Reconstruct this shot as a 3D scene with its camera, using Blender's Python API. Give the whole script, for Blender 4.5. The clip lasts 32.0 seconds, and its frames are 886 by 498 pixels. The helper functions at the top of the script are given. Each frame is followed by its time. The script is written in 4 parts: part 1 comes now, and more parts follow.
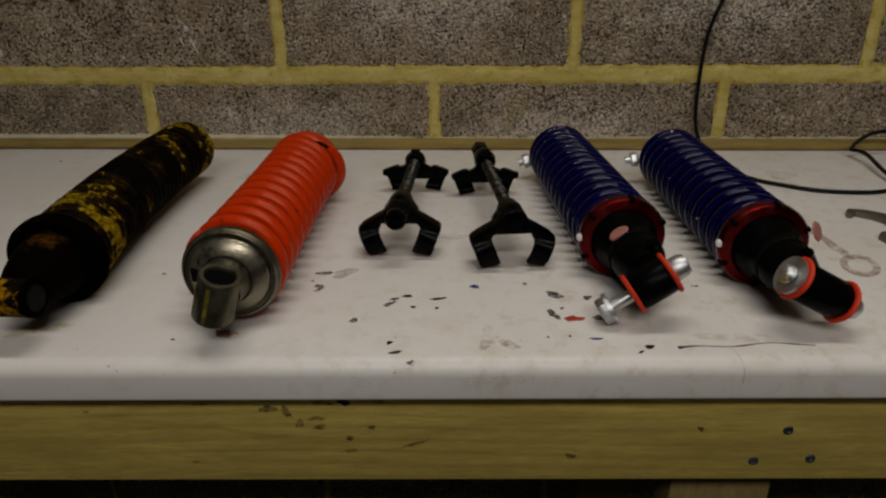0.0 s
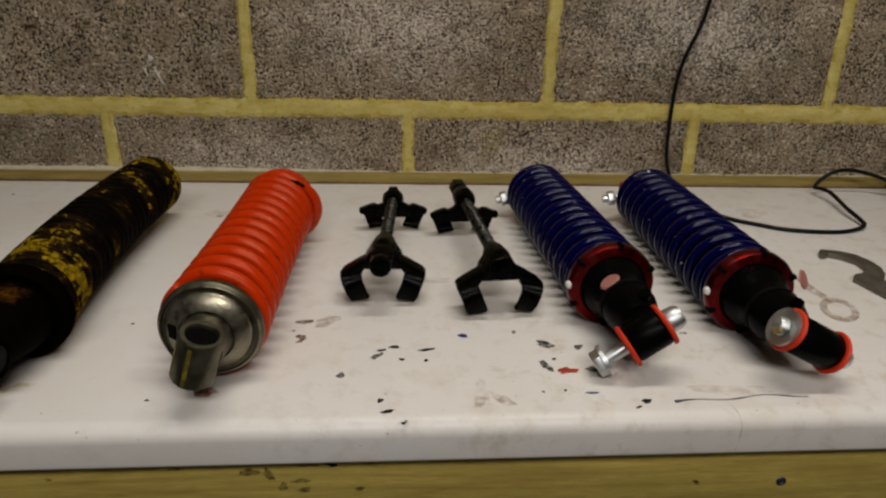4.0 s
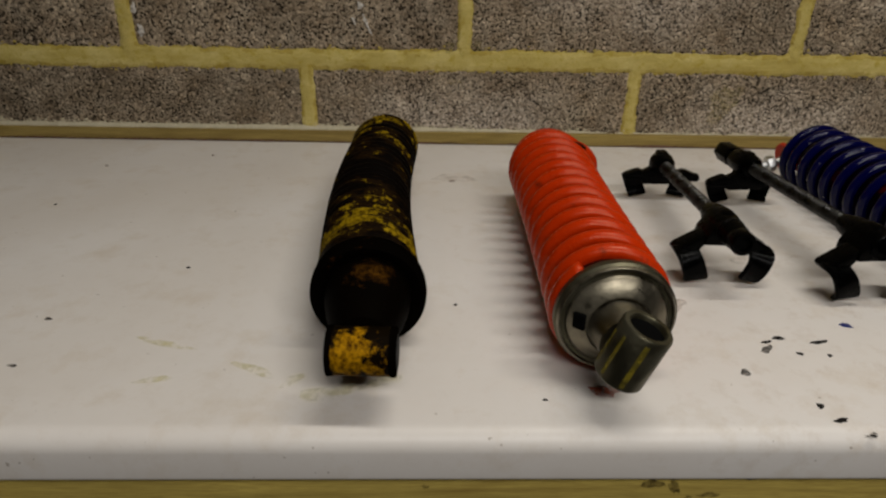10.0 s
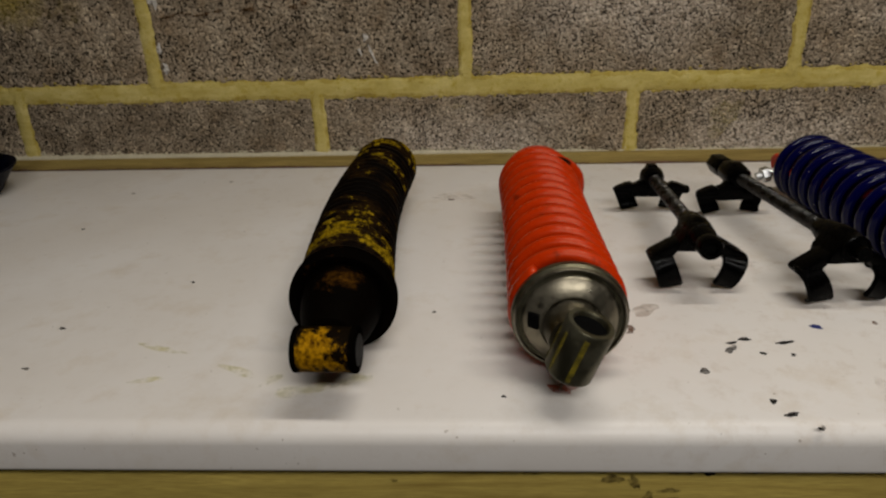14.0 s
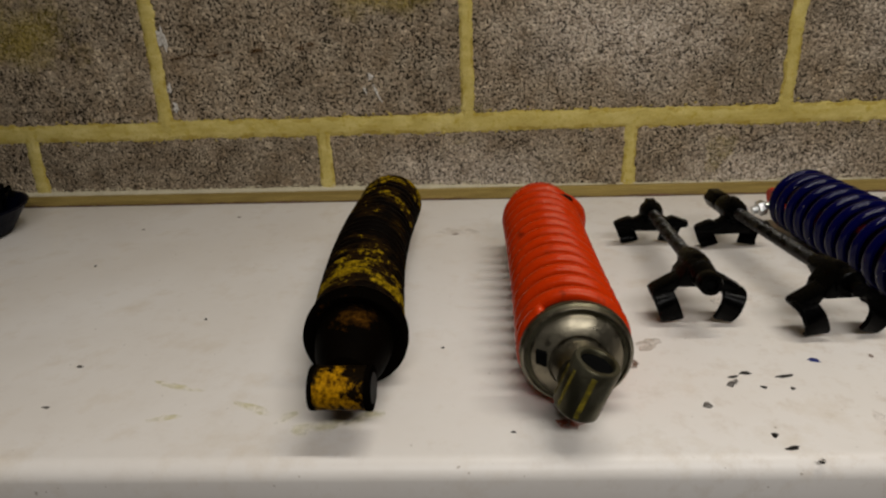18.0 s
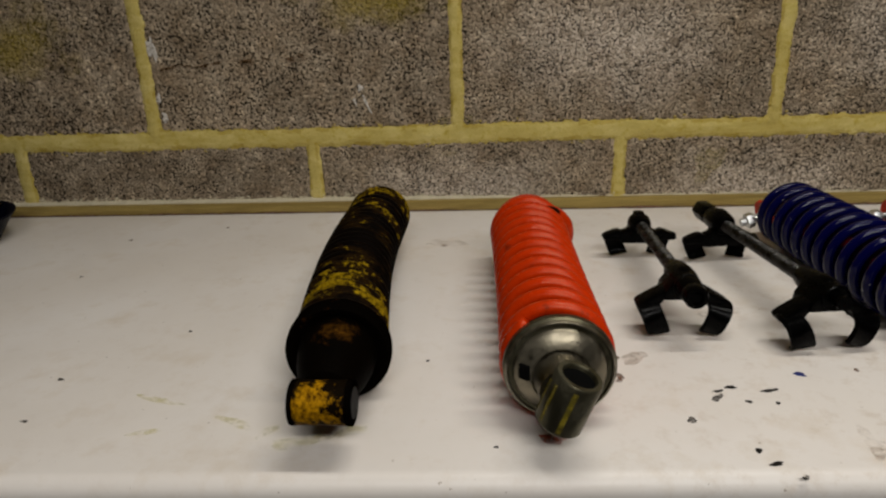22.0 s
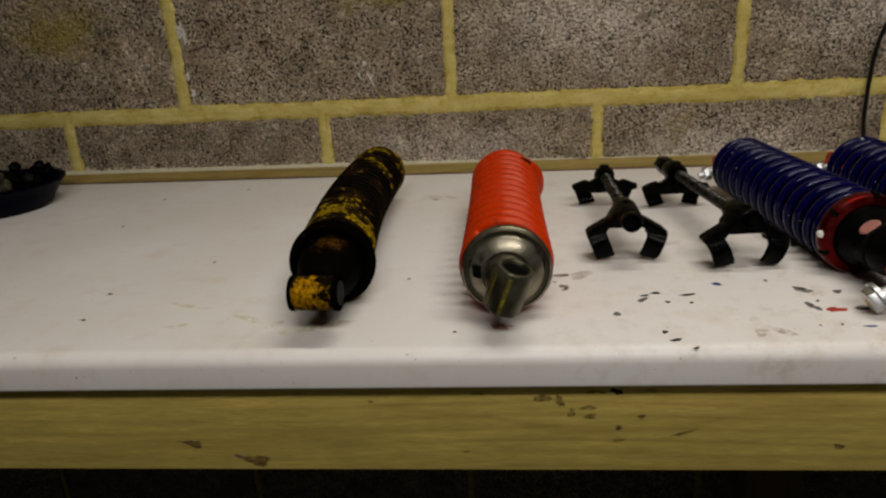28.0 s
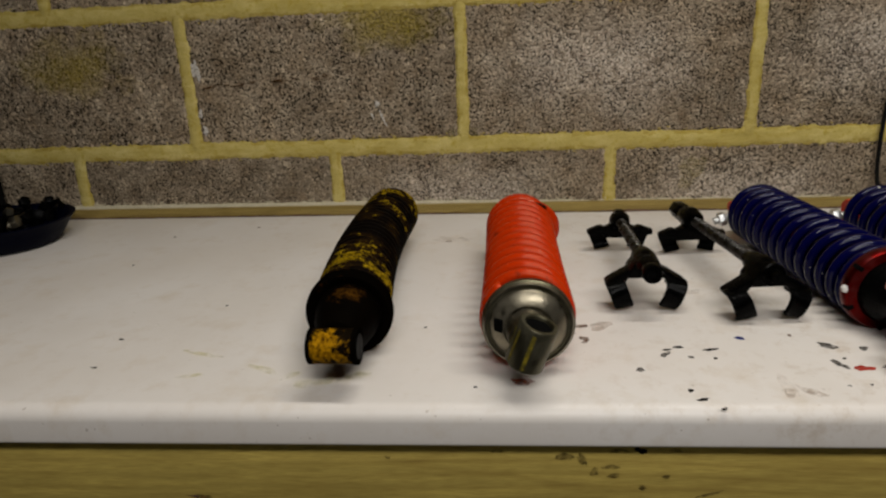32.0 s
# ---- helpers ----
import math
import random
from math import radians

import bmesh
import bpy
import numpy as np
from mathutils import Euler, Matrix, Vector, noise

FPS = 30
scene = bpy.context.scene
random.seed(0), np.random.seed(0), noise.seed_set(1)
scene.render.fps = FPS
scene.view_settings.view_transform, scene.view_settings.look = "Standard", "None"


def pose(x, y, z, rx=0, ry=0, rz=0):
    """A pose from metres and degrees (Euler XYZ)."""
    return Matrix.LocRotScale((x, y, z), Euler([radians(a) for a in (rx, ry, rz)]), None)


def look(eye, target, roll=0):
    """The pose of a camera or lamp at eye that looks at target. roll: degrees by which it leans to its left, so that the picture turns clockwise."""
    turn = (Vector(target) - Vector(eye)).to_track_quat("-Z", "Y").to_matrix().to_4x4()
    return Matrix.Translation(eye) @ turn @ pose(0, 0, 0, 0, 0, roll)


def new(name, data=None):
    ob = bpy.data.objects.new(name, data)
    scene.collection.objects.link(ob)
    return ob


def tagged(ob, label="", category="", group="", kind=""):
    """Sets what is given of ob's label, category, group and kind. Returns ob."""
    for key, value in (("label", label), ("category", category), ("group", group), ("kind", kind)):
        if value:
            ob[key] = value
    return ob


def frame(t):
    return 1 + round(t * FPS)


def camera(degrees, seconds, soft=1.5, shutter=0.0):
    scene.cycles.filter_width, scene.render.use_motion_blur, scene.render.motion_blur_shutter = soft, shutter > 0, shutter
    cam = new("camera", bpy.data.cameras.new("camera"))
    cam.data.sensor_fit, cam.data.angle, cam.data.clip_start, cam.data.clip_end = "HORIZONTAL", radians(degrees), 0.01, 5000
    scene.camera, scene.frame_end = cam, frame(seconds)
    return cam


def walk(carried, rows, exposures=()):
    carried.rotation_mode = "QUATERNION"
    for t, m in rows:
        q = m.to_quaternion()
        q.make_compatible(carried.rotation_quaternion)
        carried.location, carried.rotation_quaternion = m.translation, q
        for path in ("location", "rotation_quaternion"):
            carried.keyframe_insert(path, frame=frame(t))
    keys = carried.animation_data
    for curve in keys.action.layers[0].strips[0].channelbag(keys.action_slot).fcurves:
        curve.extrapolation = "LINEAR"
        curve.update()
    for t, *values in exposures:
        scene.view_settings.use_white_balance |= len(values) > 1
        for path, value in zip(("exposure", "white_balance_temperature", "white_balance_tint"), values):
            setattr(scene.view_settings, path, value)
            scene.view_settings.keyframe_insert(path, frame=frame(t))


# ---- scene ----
cam = camera(67.9, 32.0, soft=2.3)
PATH = [
    (0, (0.292, -1.022, 1.183), (0.208, 0.801, 0.366), -0.6),
    (0.5, (0.297, -1.028, 1.184), (0.203, 0.806, 0.393), -0.8),
    (1, (0.296, -1.029, 1.19), (0.211, 0.821, 0.435), -0.3),
    (1.5, (0.309, -1.002, 1.203), (0.339, 0.875, 0.515), 0.4),
    (2, (0.303, -0.998, 1.199), (0.317, 0.869, 0.483), -0.3),
    (2.5, (0.296, -0.998, 1.195), (0.285, 0.867, 0.471), -0.2),
    (3, (0.281, -1.002, 1.195), (0.263, 0.856, 0.455), -0.9),
    (3.5, (0.275, -1.002, 1.203), (0.33, 0.853, 0.458), 1.0),
    (5.5, (0.216, -0.961, 1.181), (0.124, 0.856, 0.35), -0.0),
    (6, (0.22, -0.955, 1.179), (-0.023, 0.853, 0.358), -0.6),
    (6.5, (0.113, -0.94, 1.174), (0.014, 0.873, 0.335), 0.6),
    (7, (0.021, -0.934, 1.173), (0.035, 0.866, 0.301), 0.8),
    (7.5, (0.005, -0.916, 1.168), (0.003, 0.882, 0.291), -0.4),
    (8, (-0.009, -0.908, 1.165), (-0.015, 0.886, 0.281), 0.6),
    (8.5, (-0.012, -0.91, 1.168), (-0.04, 0.887, 0.291), 0.5),
    (9, (-0.008, -0.917, 1.169), (-0.045, 0.884, 0.299), 0.4),
    (9.5, (-0.009, -0.92, 1.165), (-0.039, 0.878, 0.289), 0.4),
    (10, (-0.01, -0.918, 1.172), (-0.042, 0.885, 0.306), 0.6),
    (10.5, (-0.01, -0.921, 1.172), (-0.047, 0.893, 0.329), 0.6),
    (11, (0.006, -0.933, 1.175), (-0.009, 0.881, 0.333), 0.8),
    (11.5, (0.059, -0.951, 1.172), (-0.064, 0.863, 0.338), -0.1),
    (12, (0.084, -0.963, 1.179), (-0.161, 0.862, 0.399), -1.2),
    (12.5, (0.058, -0.94, 1.18), (-0.197, 0.884, 0.401), -2.7),
    (13, (0.047, -0.936, 1.171), (-0.149, 0.89, 0.381), -2.4),
    (13.5, (0.045, -0.941, 1.172), (-0.145, 0.889, 0.387), -2.3),
    (14, (0.05, -0.949, 1.17), (-0.128, 0.882, 0.385), -2.3),
    (14.5, (0.052, -0.959, 1.173), (-0.125, 0.879, 0.402), -3.1),
    (16.5, (0.04, -0.968, 1.187), (-0.109, 0.9, 0.489), -2.4),
    (17, (0.033, -0.972, 1.189), (-0.118, 0.9, 0.501), -2.5),
    (17.5, (0.037, -0.965, 1.186), (-0.134, 0.897, 0.475), -2.7),
    (18, (0.043, -0.962, 1.187), (-0.128, 0.899, 0.473), -2.6),
    (18.5, (0.048, -0.958, 1.183), (-0.12, 0.901, 0.465), -2.6),
    (19, (0.047, -0.957, 1.184), (-0.136, 0.904, 0.474), -2.8),
    (19.5, (0.049, -0.952, 1.182), (-0.129, 0.909, 0.471), -3.1),
    (20, (0.055, -0.95, 1.185), (-0.112, 0.92, 0.496), -2.9),
    (20.5, (0.059, -0.941, 1.181), (-0.099, 0.925, 0.478), -3.0),
    (21, (0.061, -0.942, 1.185), (-0.092, 0.932, 0.502), -2.9),
    (21.5, (0.06, -0.945, 1.183), (-0.09, 0.921, 0.48), -2.6),
    (22, (0.052, -0.958, 1.188), (-0.106, 0.914, 0.501), -2.3),
    (22.5, (0.053, -0.975, 1.189), (-0.114, 0.896, 0.502), -2.8),
    (23, (0.091, -1.028, 1.196), (-0.113, 0.856, 0.557), -3.0),
    (23.5, (0.088, -1.042, 1.189), (-0.175, 0.831, 0.538), -3.5),
    (24, (0.04, -0.993, 1.177), (-0.065, 0.887, 0.503), -2.2),
    (24.5, (0.046, -0.983, 1.171), (-0.006, 0.897, 0.489), -1.3),
    (25, (0.067, -1.002, 1.166), (-0.125, 0.852, 0.44), -2.0),
    (25.5, (0.089, -1.041, 1.162), (-0.113, 0.815, 0.446), -3.5),
    (27.5, (0.109, -1.088, 1.163), (-0.149, 0.766, 0.46), -3.6),
    (28, (0.11, -1.082, 1.166), (-0.128, 0.779, 0.473), -3.4),
    (28.5, (0.102, -1.069, 1.164), (-0.12, 0.782, 0.439), -3.2),
    (29, (0.105, -1.058, 1.164), (-0.114, 0.798, 0.452), -3.4),
    (29.5, (0.115, -1.053, 1.167), (-0.075, 0.817, 0.484), -3.0),
    (30, (0.116, -1.042, 1.16), (-0.09, 0.809, 0.432), -3.4),
    (30.5, (0.109, -1.045, 1.168), (-0.107, 0.815, 0.464), -3.6),
    (31, (0.095, -1.057, 1.179), (-0.139, 0.818, 0.524), -2.9),
    (31.5, (0.088, -1.067, 1.182), (-0.147, 0.814, 0.545), -2.8),
    (32, (0.091, -1.069, 1.185), (-0.145, 0.819, 0.569), -2.7),
]
EXPOSURES = [(0, -0.64), (1.45, -0.62), (2.0, -0.25), (3.5, -0.15), (5.5, -0.1), (8.0, -0.16), (14.5, -0.15), (16.5, -0.02), (21.0, 0.0), (23.0, 0.04), (24.0, 0.11), (25.5, 0.07), (27.5, -0.07), (31.0, -0.07), (32.0, 0.03)]
walk(cam, [(t, look(eye, target, roll)) for t, eye, target, roll in PATH], EXPOSURES)

# ---- light ----
BENCH_W, ROOM_W = 7.9, 27.2
world = bpy.data.worlds.new("room_air")
world.use_nodes = True
world.node_tree.nodes["Background"].inputs["Color"].default_value = (0.9, 0.88, 0.8, 1)
world.node_tree.nodes["Background"].inputs["Strength"].default_value = 0.004
scene.world = world
LAMPS = [((0.42, -0.56, 2.18), BENCH_W, (1.0, 0.955, 0.870), (0.85, 0.07)), ((0.42, -1.85, 2.18), ROOM_W, (1.0, 0.965, 0.92), (1.3, 0.24))]
for lamp_at, watts, glow, (long, wide) in LAMPS:
    tube_light = bpy.data.lights.new("tube_light", "AREA")
    tube_light.shape, tube_light.size, tube_light.size_y = "RECTANGLE", long, wide
    tube_light.energy, tube_light.color = watts, glow
    new("tube_light", tube_light).matrix_world = pose(*lamp_at)


# ---- materials ----
class Nodes:
    """Short hand for building a node material."""

    def __init__(self, name):
        self.m = bpy.data.materials.new(name)
        self.m.use_nodes = True
        self.t = self.m.node_tree
        self.bsdf = self.t.nodes["Principled BSDF"]
        self.obj = self.t.nodes.new("ShaderNodeTexCoord").outputs["Object"]

    def put(self, where, value):
        if isinstance(value, bpy.types.NodeSocket):
            self.t.links.new(value, where)
        elif isinstance(value, (tuple, list)) and len(value) == 3 and where.type == "RGBA":
            where.default_value = (*value, 1)
        else:
            where.default_value = value

    def noise(self, scale, detail=4.0, rough=0.55, at=None, stretch=None, kind="Fac"):
        n = self.t.nodes.new("ShaderNodeTexNoise")
        n.inputs["Scale"].default_value, n.inputs["Detail"].default_value, n.inputs["Roughness"].default_value = scale, detail, rough
        self.put(n.inputs["Vector"], self.scaled(at, stretch))
        return n.outputs[kind]

    def scaled(self, at=None, stretch=None):
        at = at or self.obj
        if not stretch:
            return at
        m = self.t.nodes.new("ShaderNodeMapping")
        m.inputs["Scale"].default_value = stretch
        self.t.links.new(at, m.inputs["Vector"])
        return m.outputs["Vector"]

    def shifted(self, amount):
        """Object coordinates moved by a random step for each object."""
        info = self.t.nodes.new("ShaderNodeObjectInfo").outputs["Random"]
        v = self.t.nodes.new("ShaderNodeVectorMath")
        v.operation = "ADD"
        self.t.links.new(self.obj, v.inputs[0])
        self.t.links.new(self.math("MULTIPLY", info, amount), v.inputs[1])
        return v.outputs[0]

    def voronoi(self, scale, feature="F1", out="Distance", at=None):
        n = self.t.nodes.new("ShaderNodeTexVoronoi")
        n.feature = feature
        n.inputs["Scale"].default_value = scale
        self.put(n.inputs["Vector"], at or self.obj)
        return n.outputs[out]

    def ramp(self, fac, *stops):
        n = self.t.nodes.new("ShaderNodeValToRGB")
        e = n.color_ramp.elements
        while len(e) < len(stops):
            e.new(0.5)
        for el, (p, c) in zip(e, stops):
            el.position, el.color = p, (c, c, c, 1) if isinstance(c, (int, float)) else (*c, 1)
        self.t.links.new(fac, n.inputs["Fac"])
        return n.outputs["Color"]

    def mix(self, fac, a, b, how="MIX"):
        n = self.t.nodes.new("ShaderNodeMix")
        n.data_type, n.blend_type = "RGBA", how
        self.put(n.inputs[0], fac)
        self.put(n.inputs[6], a)
        self.put(n.inputs[7], b)
        return n.outputs[2]

    def math(self, how, a, b=0.0, clamp=False):
        n = self.t.nodes.new("ShaderNodeMath")
        n.operation, n.use_clamp = how, clamp
        self.put(n.inputs[0], a)
        self.put(n.inputs[1], b)
        return n.outputs[0]

    def axis(self, letter):
        n = self.t.nodes.new("ShaderNodeSeparateXYZ")
        self.t.links.new(self.obj, n.inputs[0])
        return n.outputs[letter]

    def bump(self, height, depth, strength=1.0):
        n = self.t.nodes.new("ShaderNodeBump")
        n.inputs["Distance"].default_value, n.inputs["Strength"].default_value = depth, strength
        self.t.links.new(height, n.inputs["Height"])
        self.t.links.new(n.outputs["Normal"], self.bsdf.inputs["Normal"])

    def done(self, base, rough=0.5, metal=0.0, spec=0.5, coat=0.0, tint=None):
        self.put(self.bsdf.inputs["Base Color"], base)
        self.put(self.bsdf.inputs["Roughness"], rough)
        self.put(self.bsdf.inputs["Metallic"], metal)
        self.bsdf.inputs["Specular IOR Level"].default_value = spec
        self.bsdf.inputs["Coat Weight"].default_value = coat
        if tint:
            self.bsdf.inputs["Specular Tint"].default_value = (*tint, 1)
        return self.m


def make_block(name, pale_lit=0.0, lime=None, coarse=1.0):
    """Open-textured concrete block; some have a paler middle, part efflorescence and part wall light put into the
    colour, or a lime-yellow smear at a place of their own.
    """
    n = Nodes(name)
    at = n.shifted(7.0)
    body = n.noise(34, 4, 0.6, at)
    tone = n.ramp(body, (0.3, (0.285, 0.212, 0.136)), (0.5, (0.382, 0.302, 0.210)), (0.72, (0.462, 0.380, 0.276)))
    grains, apart = n.voronoi(215 * coarse, out="Color", at=at), n.voronoi(215 * coarse, at=at)
    tone = n.mix(1.0, tone, n.ramp(grains, (0.1, 0.68), (0.5, 0.96), (0.78, 1.12), (0.93, 1.55)), "MULTIPLY")
    fine = n.noise(480 * coarse, 3, 0.7, at)
    tone = n.mix(1.0, tone, n.ramp(fine, (0.33, 0.66), (0.62, 1.12)), "MULTIPLY")
    cloud = n.noise(8, 4, 0.6, at)
    tone = n.mix(1.0, tone, n.ramp(cloud, (0.32, 0.78), (0.68, 1.18)), "MULTIPLY")
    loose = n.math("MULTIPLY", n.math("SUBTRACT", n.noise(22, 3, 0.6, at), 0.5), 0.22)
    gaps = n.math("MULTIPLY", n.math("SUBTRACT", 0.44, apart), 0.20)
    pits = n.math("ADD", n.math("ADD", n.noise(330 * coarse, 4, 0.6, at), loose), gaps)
    # pits are coloured near black for the shade inside the open holes
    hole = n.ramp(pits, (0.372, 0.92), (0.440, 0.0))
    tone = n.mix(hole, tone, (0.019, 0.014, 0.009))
    if pale_lit:
        far = n.t.nodes.new("ShaderNodeVectorMath")
        far.operation = "LENGTH"
        n.put(far.inputs[0], n.scaled(None, (5.2, 0.0, 10.5)))
        veil = n.math("ADD", far.outputs["Value"], n.math("MULTIPLY", n.math("SUBTRACT", n.noise(9, 5, 0.6), 0.5), 1.5))
        veil = n.math("MULTIPLY", n.ramp(veil, (0.0, pale_lit), (0.55, pale_lit * 0.5), (1.25, 0.0)), n.ramp(grains, (0.15, 0.25), (0.7, 1.0)))
        tone = n.mix(n.math("MULTIPLY", veil, n.ramp(hole, (0.0, 1.0), (1.0, 0.15))), tone, (0.90, 0.80, 0.70))
    if lime:
        off = n.t.nodes.new("ShaderNodeVectorMath")
        off.operation = "SUBTRACT"
        n.put(off.inputs[0], n.obj)
        off.inputs[1].default_value = (lime[0], 0.0, lime[1])
        far = n.t.nodes.new("ShaderNodeVectorMath")
        far.operation = "LENGTH"
        n.put(far.inputs[0], n.scaled(off.outputs[0], (9.0, 0.0, 17.0)))
        film = n.math("ADD", far.outputs["Value"], n.math("MULTIPLY", n.math("SUBTRACT", n.noise(18, 5, 0.7), 0.5), 2.4))
        film = n.math("MULTIPLY", n.ramp(film, (0.15, lime[2]), (1.0, 0.0)), n.ramp(fine, (0.35, 0.4), (0.6, 1.0)))
        tone = n.mix(film, tone, (0.33, 0.250, 0.030))
    n.bump(n.math("SUBTRACT", n.math("ADD", n.math("MULTIPLY", fine, 0.6), n.math("MULTIPLY", n.math("SUBTRACT", 1.0, apart), 1.1)), n.math("MULTIPLY", hole, 1.3)), 0.0026, 0.9)
    return n.done(tone, 0.95, spec=0.12)


def make_mortar(name, low, mid, high):
    n = Nodes(name)
    a = n.noise(38, 6, 0.68, stretch=(0.45, 1, 1))
    tone = n.ramp(a, (0.25, low), (0.5, mid), (0.72, high))
    sand = n.noise(700, 2, 0.6)
    tone = n.mix(n.ramp(sand, (0.32, 0.32), (0.42, 0.0)), tone, (0.14, 0.105, 0.025))
    tone = n.mix(n.ramp(n.noise(95, 4, 0.7), (0.53, 0.0), (0.68, 0.62)), tone, (0.42, 0.305, 0.022))
    tone = n.mix(n.ramp(n.noise(26, 5, 0.65, stretch=(0.16, 1, 2.4)), (0.55, 0.0), (0.72, 0.45)), tone, (0.39, 0.265, 0.018))
    n.bump(n.math("ADD", sand, a), 0.0016, 0.8)
    return n.done(tone, 0.92, spec=0.12)


def make_worktop():
    n = Nodes("white_laminate")
    big = n.noise(5.5, 5, 0.62)
    tone = n.ramp(big, (0.3, (0.70, 0.65, 0.595)), (0.6, (0.75, 0.71, 0.67)), (0.8, (0.77, 0.745, 0.715)))
    haze = n.noise(22, 6, 0.66)
    tone = n.mix(n.ramp(haze, (0.52, 0.0), (0.76, 0.55)), tone, (0.56, 0.465, 0.35))
    # grubbier where the work is done
    dirt = n.math("MULTIPLY", n.ramp(n.noise(48, 6, 0.72), (0.53, 0.0), (0.72, 0.55)), n.ramp(n.axis("X"), (0.05, 0.25), (0.35, 1.0)))
    tone = n.mix(dirt, tone, (0.47, 0.375, 0.28))
    speck = n.noise(170, 2, 0.5)
    tone = n.mix(n.ramp(speck, (0.738, 0.0), (0.765, 0.6)), tone, (0.23, 0.17, 0.12))
    n.bump(n.noise(300, 2), 0.0002, 0.4)
    return n.done(tone, n.ramp(haze, (0.3, 0.36), (0.8, 0.58)), spec=0.4)


def make_timber(name, light, dark, along=(1.6, 26, 26)):
    n = Nodes(name)
    grain = n.noise(5, 6, 0.62, stretch=along)
    fibre = n.noise(30, 3, 0.6, stretch=(along[0] * 0.5, along[1] * 2, along[2] * 2))
    rings = n.math("PINGPONG", n.math("MULTIPLY", n.noise(2.2, 2, 0.45, stretch=tuple(1.0 if a < 5 else 6.5 for a in along)), 9.0), 1.0)
    tone = n.ramp(grain, (0.28, tuple(c * 0.8 for c in light)), (0.52, light), (0.78, tuple(c * 1.25 for c in light)))
    tone = n.mix(n.ramp(rings, (0.0, 0.30), (0.35, 0.0)), tone, dark)
    line = n.math("ADD", n.math("MULTIPLY", n.axis("Z" if along[0] < 5 else "X"), 150.0), n.math("MULTIPLY", n.noise(1.5, 3, 0.5, stretch=tuple(1.0 if a < 5 else 5.0 for a in along)), 6.0))
    line = n.ramp(n.math("PINGPONG", line, 1.0), (0.0, 0.45), (0.5, 0.0))
    tone = n.mix(n.math("MULTIPLY", line, n.ramp(n.noise(4, 3, 0.6, stretch=tuple(1.0 if a < 5 else 4.0 for a in along)), (0.42, 0.15), (0.62, 1.0))), tone, dark)
    tone = n.mix(n.ramp(fibre, (0.35, 0.45), (0.6, 0.0)), tone, dark)
    blotch = n.noise(7, 4, 0.6)
    tone = n.mix(n.ramp(blotch, (0.5, 0.0), (0.8, 0.35)), tone, tuple(c * 0.55 for c in light))
    n.bump(fibre, 0.0006, 0.5)
    return n.done(tone, 0.75, spec=0.25)


def make_paint(name, colour, rough=0.35, scuff=(0.03, 0.025, 0.02), amount=0.62, coat=0.0, spec=0.5, tint=None):
    n = Nodes(name)
    wear = n.noise(42, 6, 0.68)
    soft = n.noise(120, 3)
    tone = n.mix(n.ramp(soft, (0.3, 0.25), (0.6, 0.0)), colour, tuple(c * 0.7 for c in colour))
    tone = n.mix(n.ramp(wear, (amount, 0.0), (amount + 0.1, 0.85)), tone, scuff)
    n.bump(n.math("ADD", soft, wear), 0.0005, 0.5)
    return n.done(tone, n.ramp(wear, (0.3, rough), (0.75, min(1.0, rough + 0.3))), spec=spec, coat=coat, tint=tint)


def make_coat(name, colour, rough, spec):
    """A smooth glossy coat with a few pale chips."""
    n = Nodes(name)
    soft = n.noise(60, 3)
    chip = n.ramp(n.noise(120, 2, 0.5), (0.735, 0.0), (0.75, 1.0))
    tone = n.mix(chip, n.mix(soft, tuple(c * 0.8 for c in colour), tuple(c * 1.2 for c in colour)), (0.45, 0.42, 0.38))
    n.bump(soft, 0.0001, 0.05)
    return n.done(tone, rough, spec=spec)


def make_metal(name, colour, rough=0.35, grime=(0.06, 0.055, 0.045)):
    n = Nodes(name)
    a = n.noise(60, 5, 0.65)
    b = n.noise(300, 2)
    tone = n.mix(n.ramp(a, (0.5, 0.0), (0.75, 0.7)), colour, grime)
    n.bump(b, 0.0003, 0.4)
    return n.done(tone, n.ramp(a, (0.3, rough), (0.8, min(1.0, rough + 0.35))), metal=n.ramp(a, (0.5, 1.0), (0.8, 0.4)))


def make_grimy_yellow():
    n = Nodes("grimy_yellow_paint")
    y = n.axis("Y")
    flakes = n.noise(19, 7, 0.66, stretch=(1.0, 1.9, 1.0))
    fine = n.noise(170, 4, 0.7)
    # more paint survives next to the seat and at the far end
    ends = n.math("ADD", n.ramp(y, (0.0, 0.090), (0.04, 0.075), (0.09, 0.0)), n.ramp(y, (0.22, 0.0), (0.27, 0.030), (0.33, 0.095)))
    level = n.math("ADD", n.math("ADD", n.math("MULTIPLY", flakes, 0.80), n.math("MULTIPLY", fine, 0.20)), ends)
    keep = n.ramp(level, (0.578, 0.0), (0.604, 1.0))
    brown = n.ramp(level, (0.50, 0.0), (0.62, 1.0))
    tone = n.mix(brown, (0.0024, 0.0015, 0.001), (0.026, 0.013, 0.003))
    tone = n.mix(keep, tone, n.mix(n.ramp(n.math("ADD", n.math("MULTIPLY", fine, 0.5), n.math("MULTIPLY", n.noise(330, 3, 0.7), 0.5)), (0.40, 0.0), (0.62, 1.0)), (0.050, 0.028, 0.001), (0.34, 0.220, 0.007)))
    n.bump(n.math("ADD", keep, fine), 0.0008, 0.6)
    return n.done(tone, n.ramp(flakes, (0.3, 0.5), (0.7, 0.8)), spec=0.015)


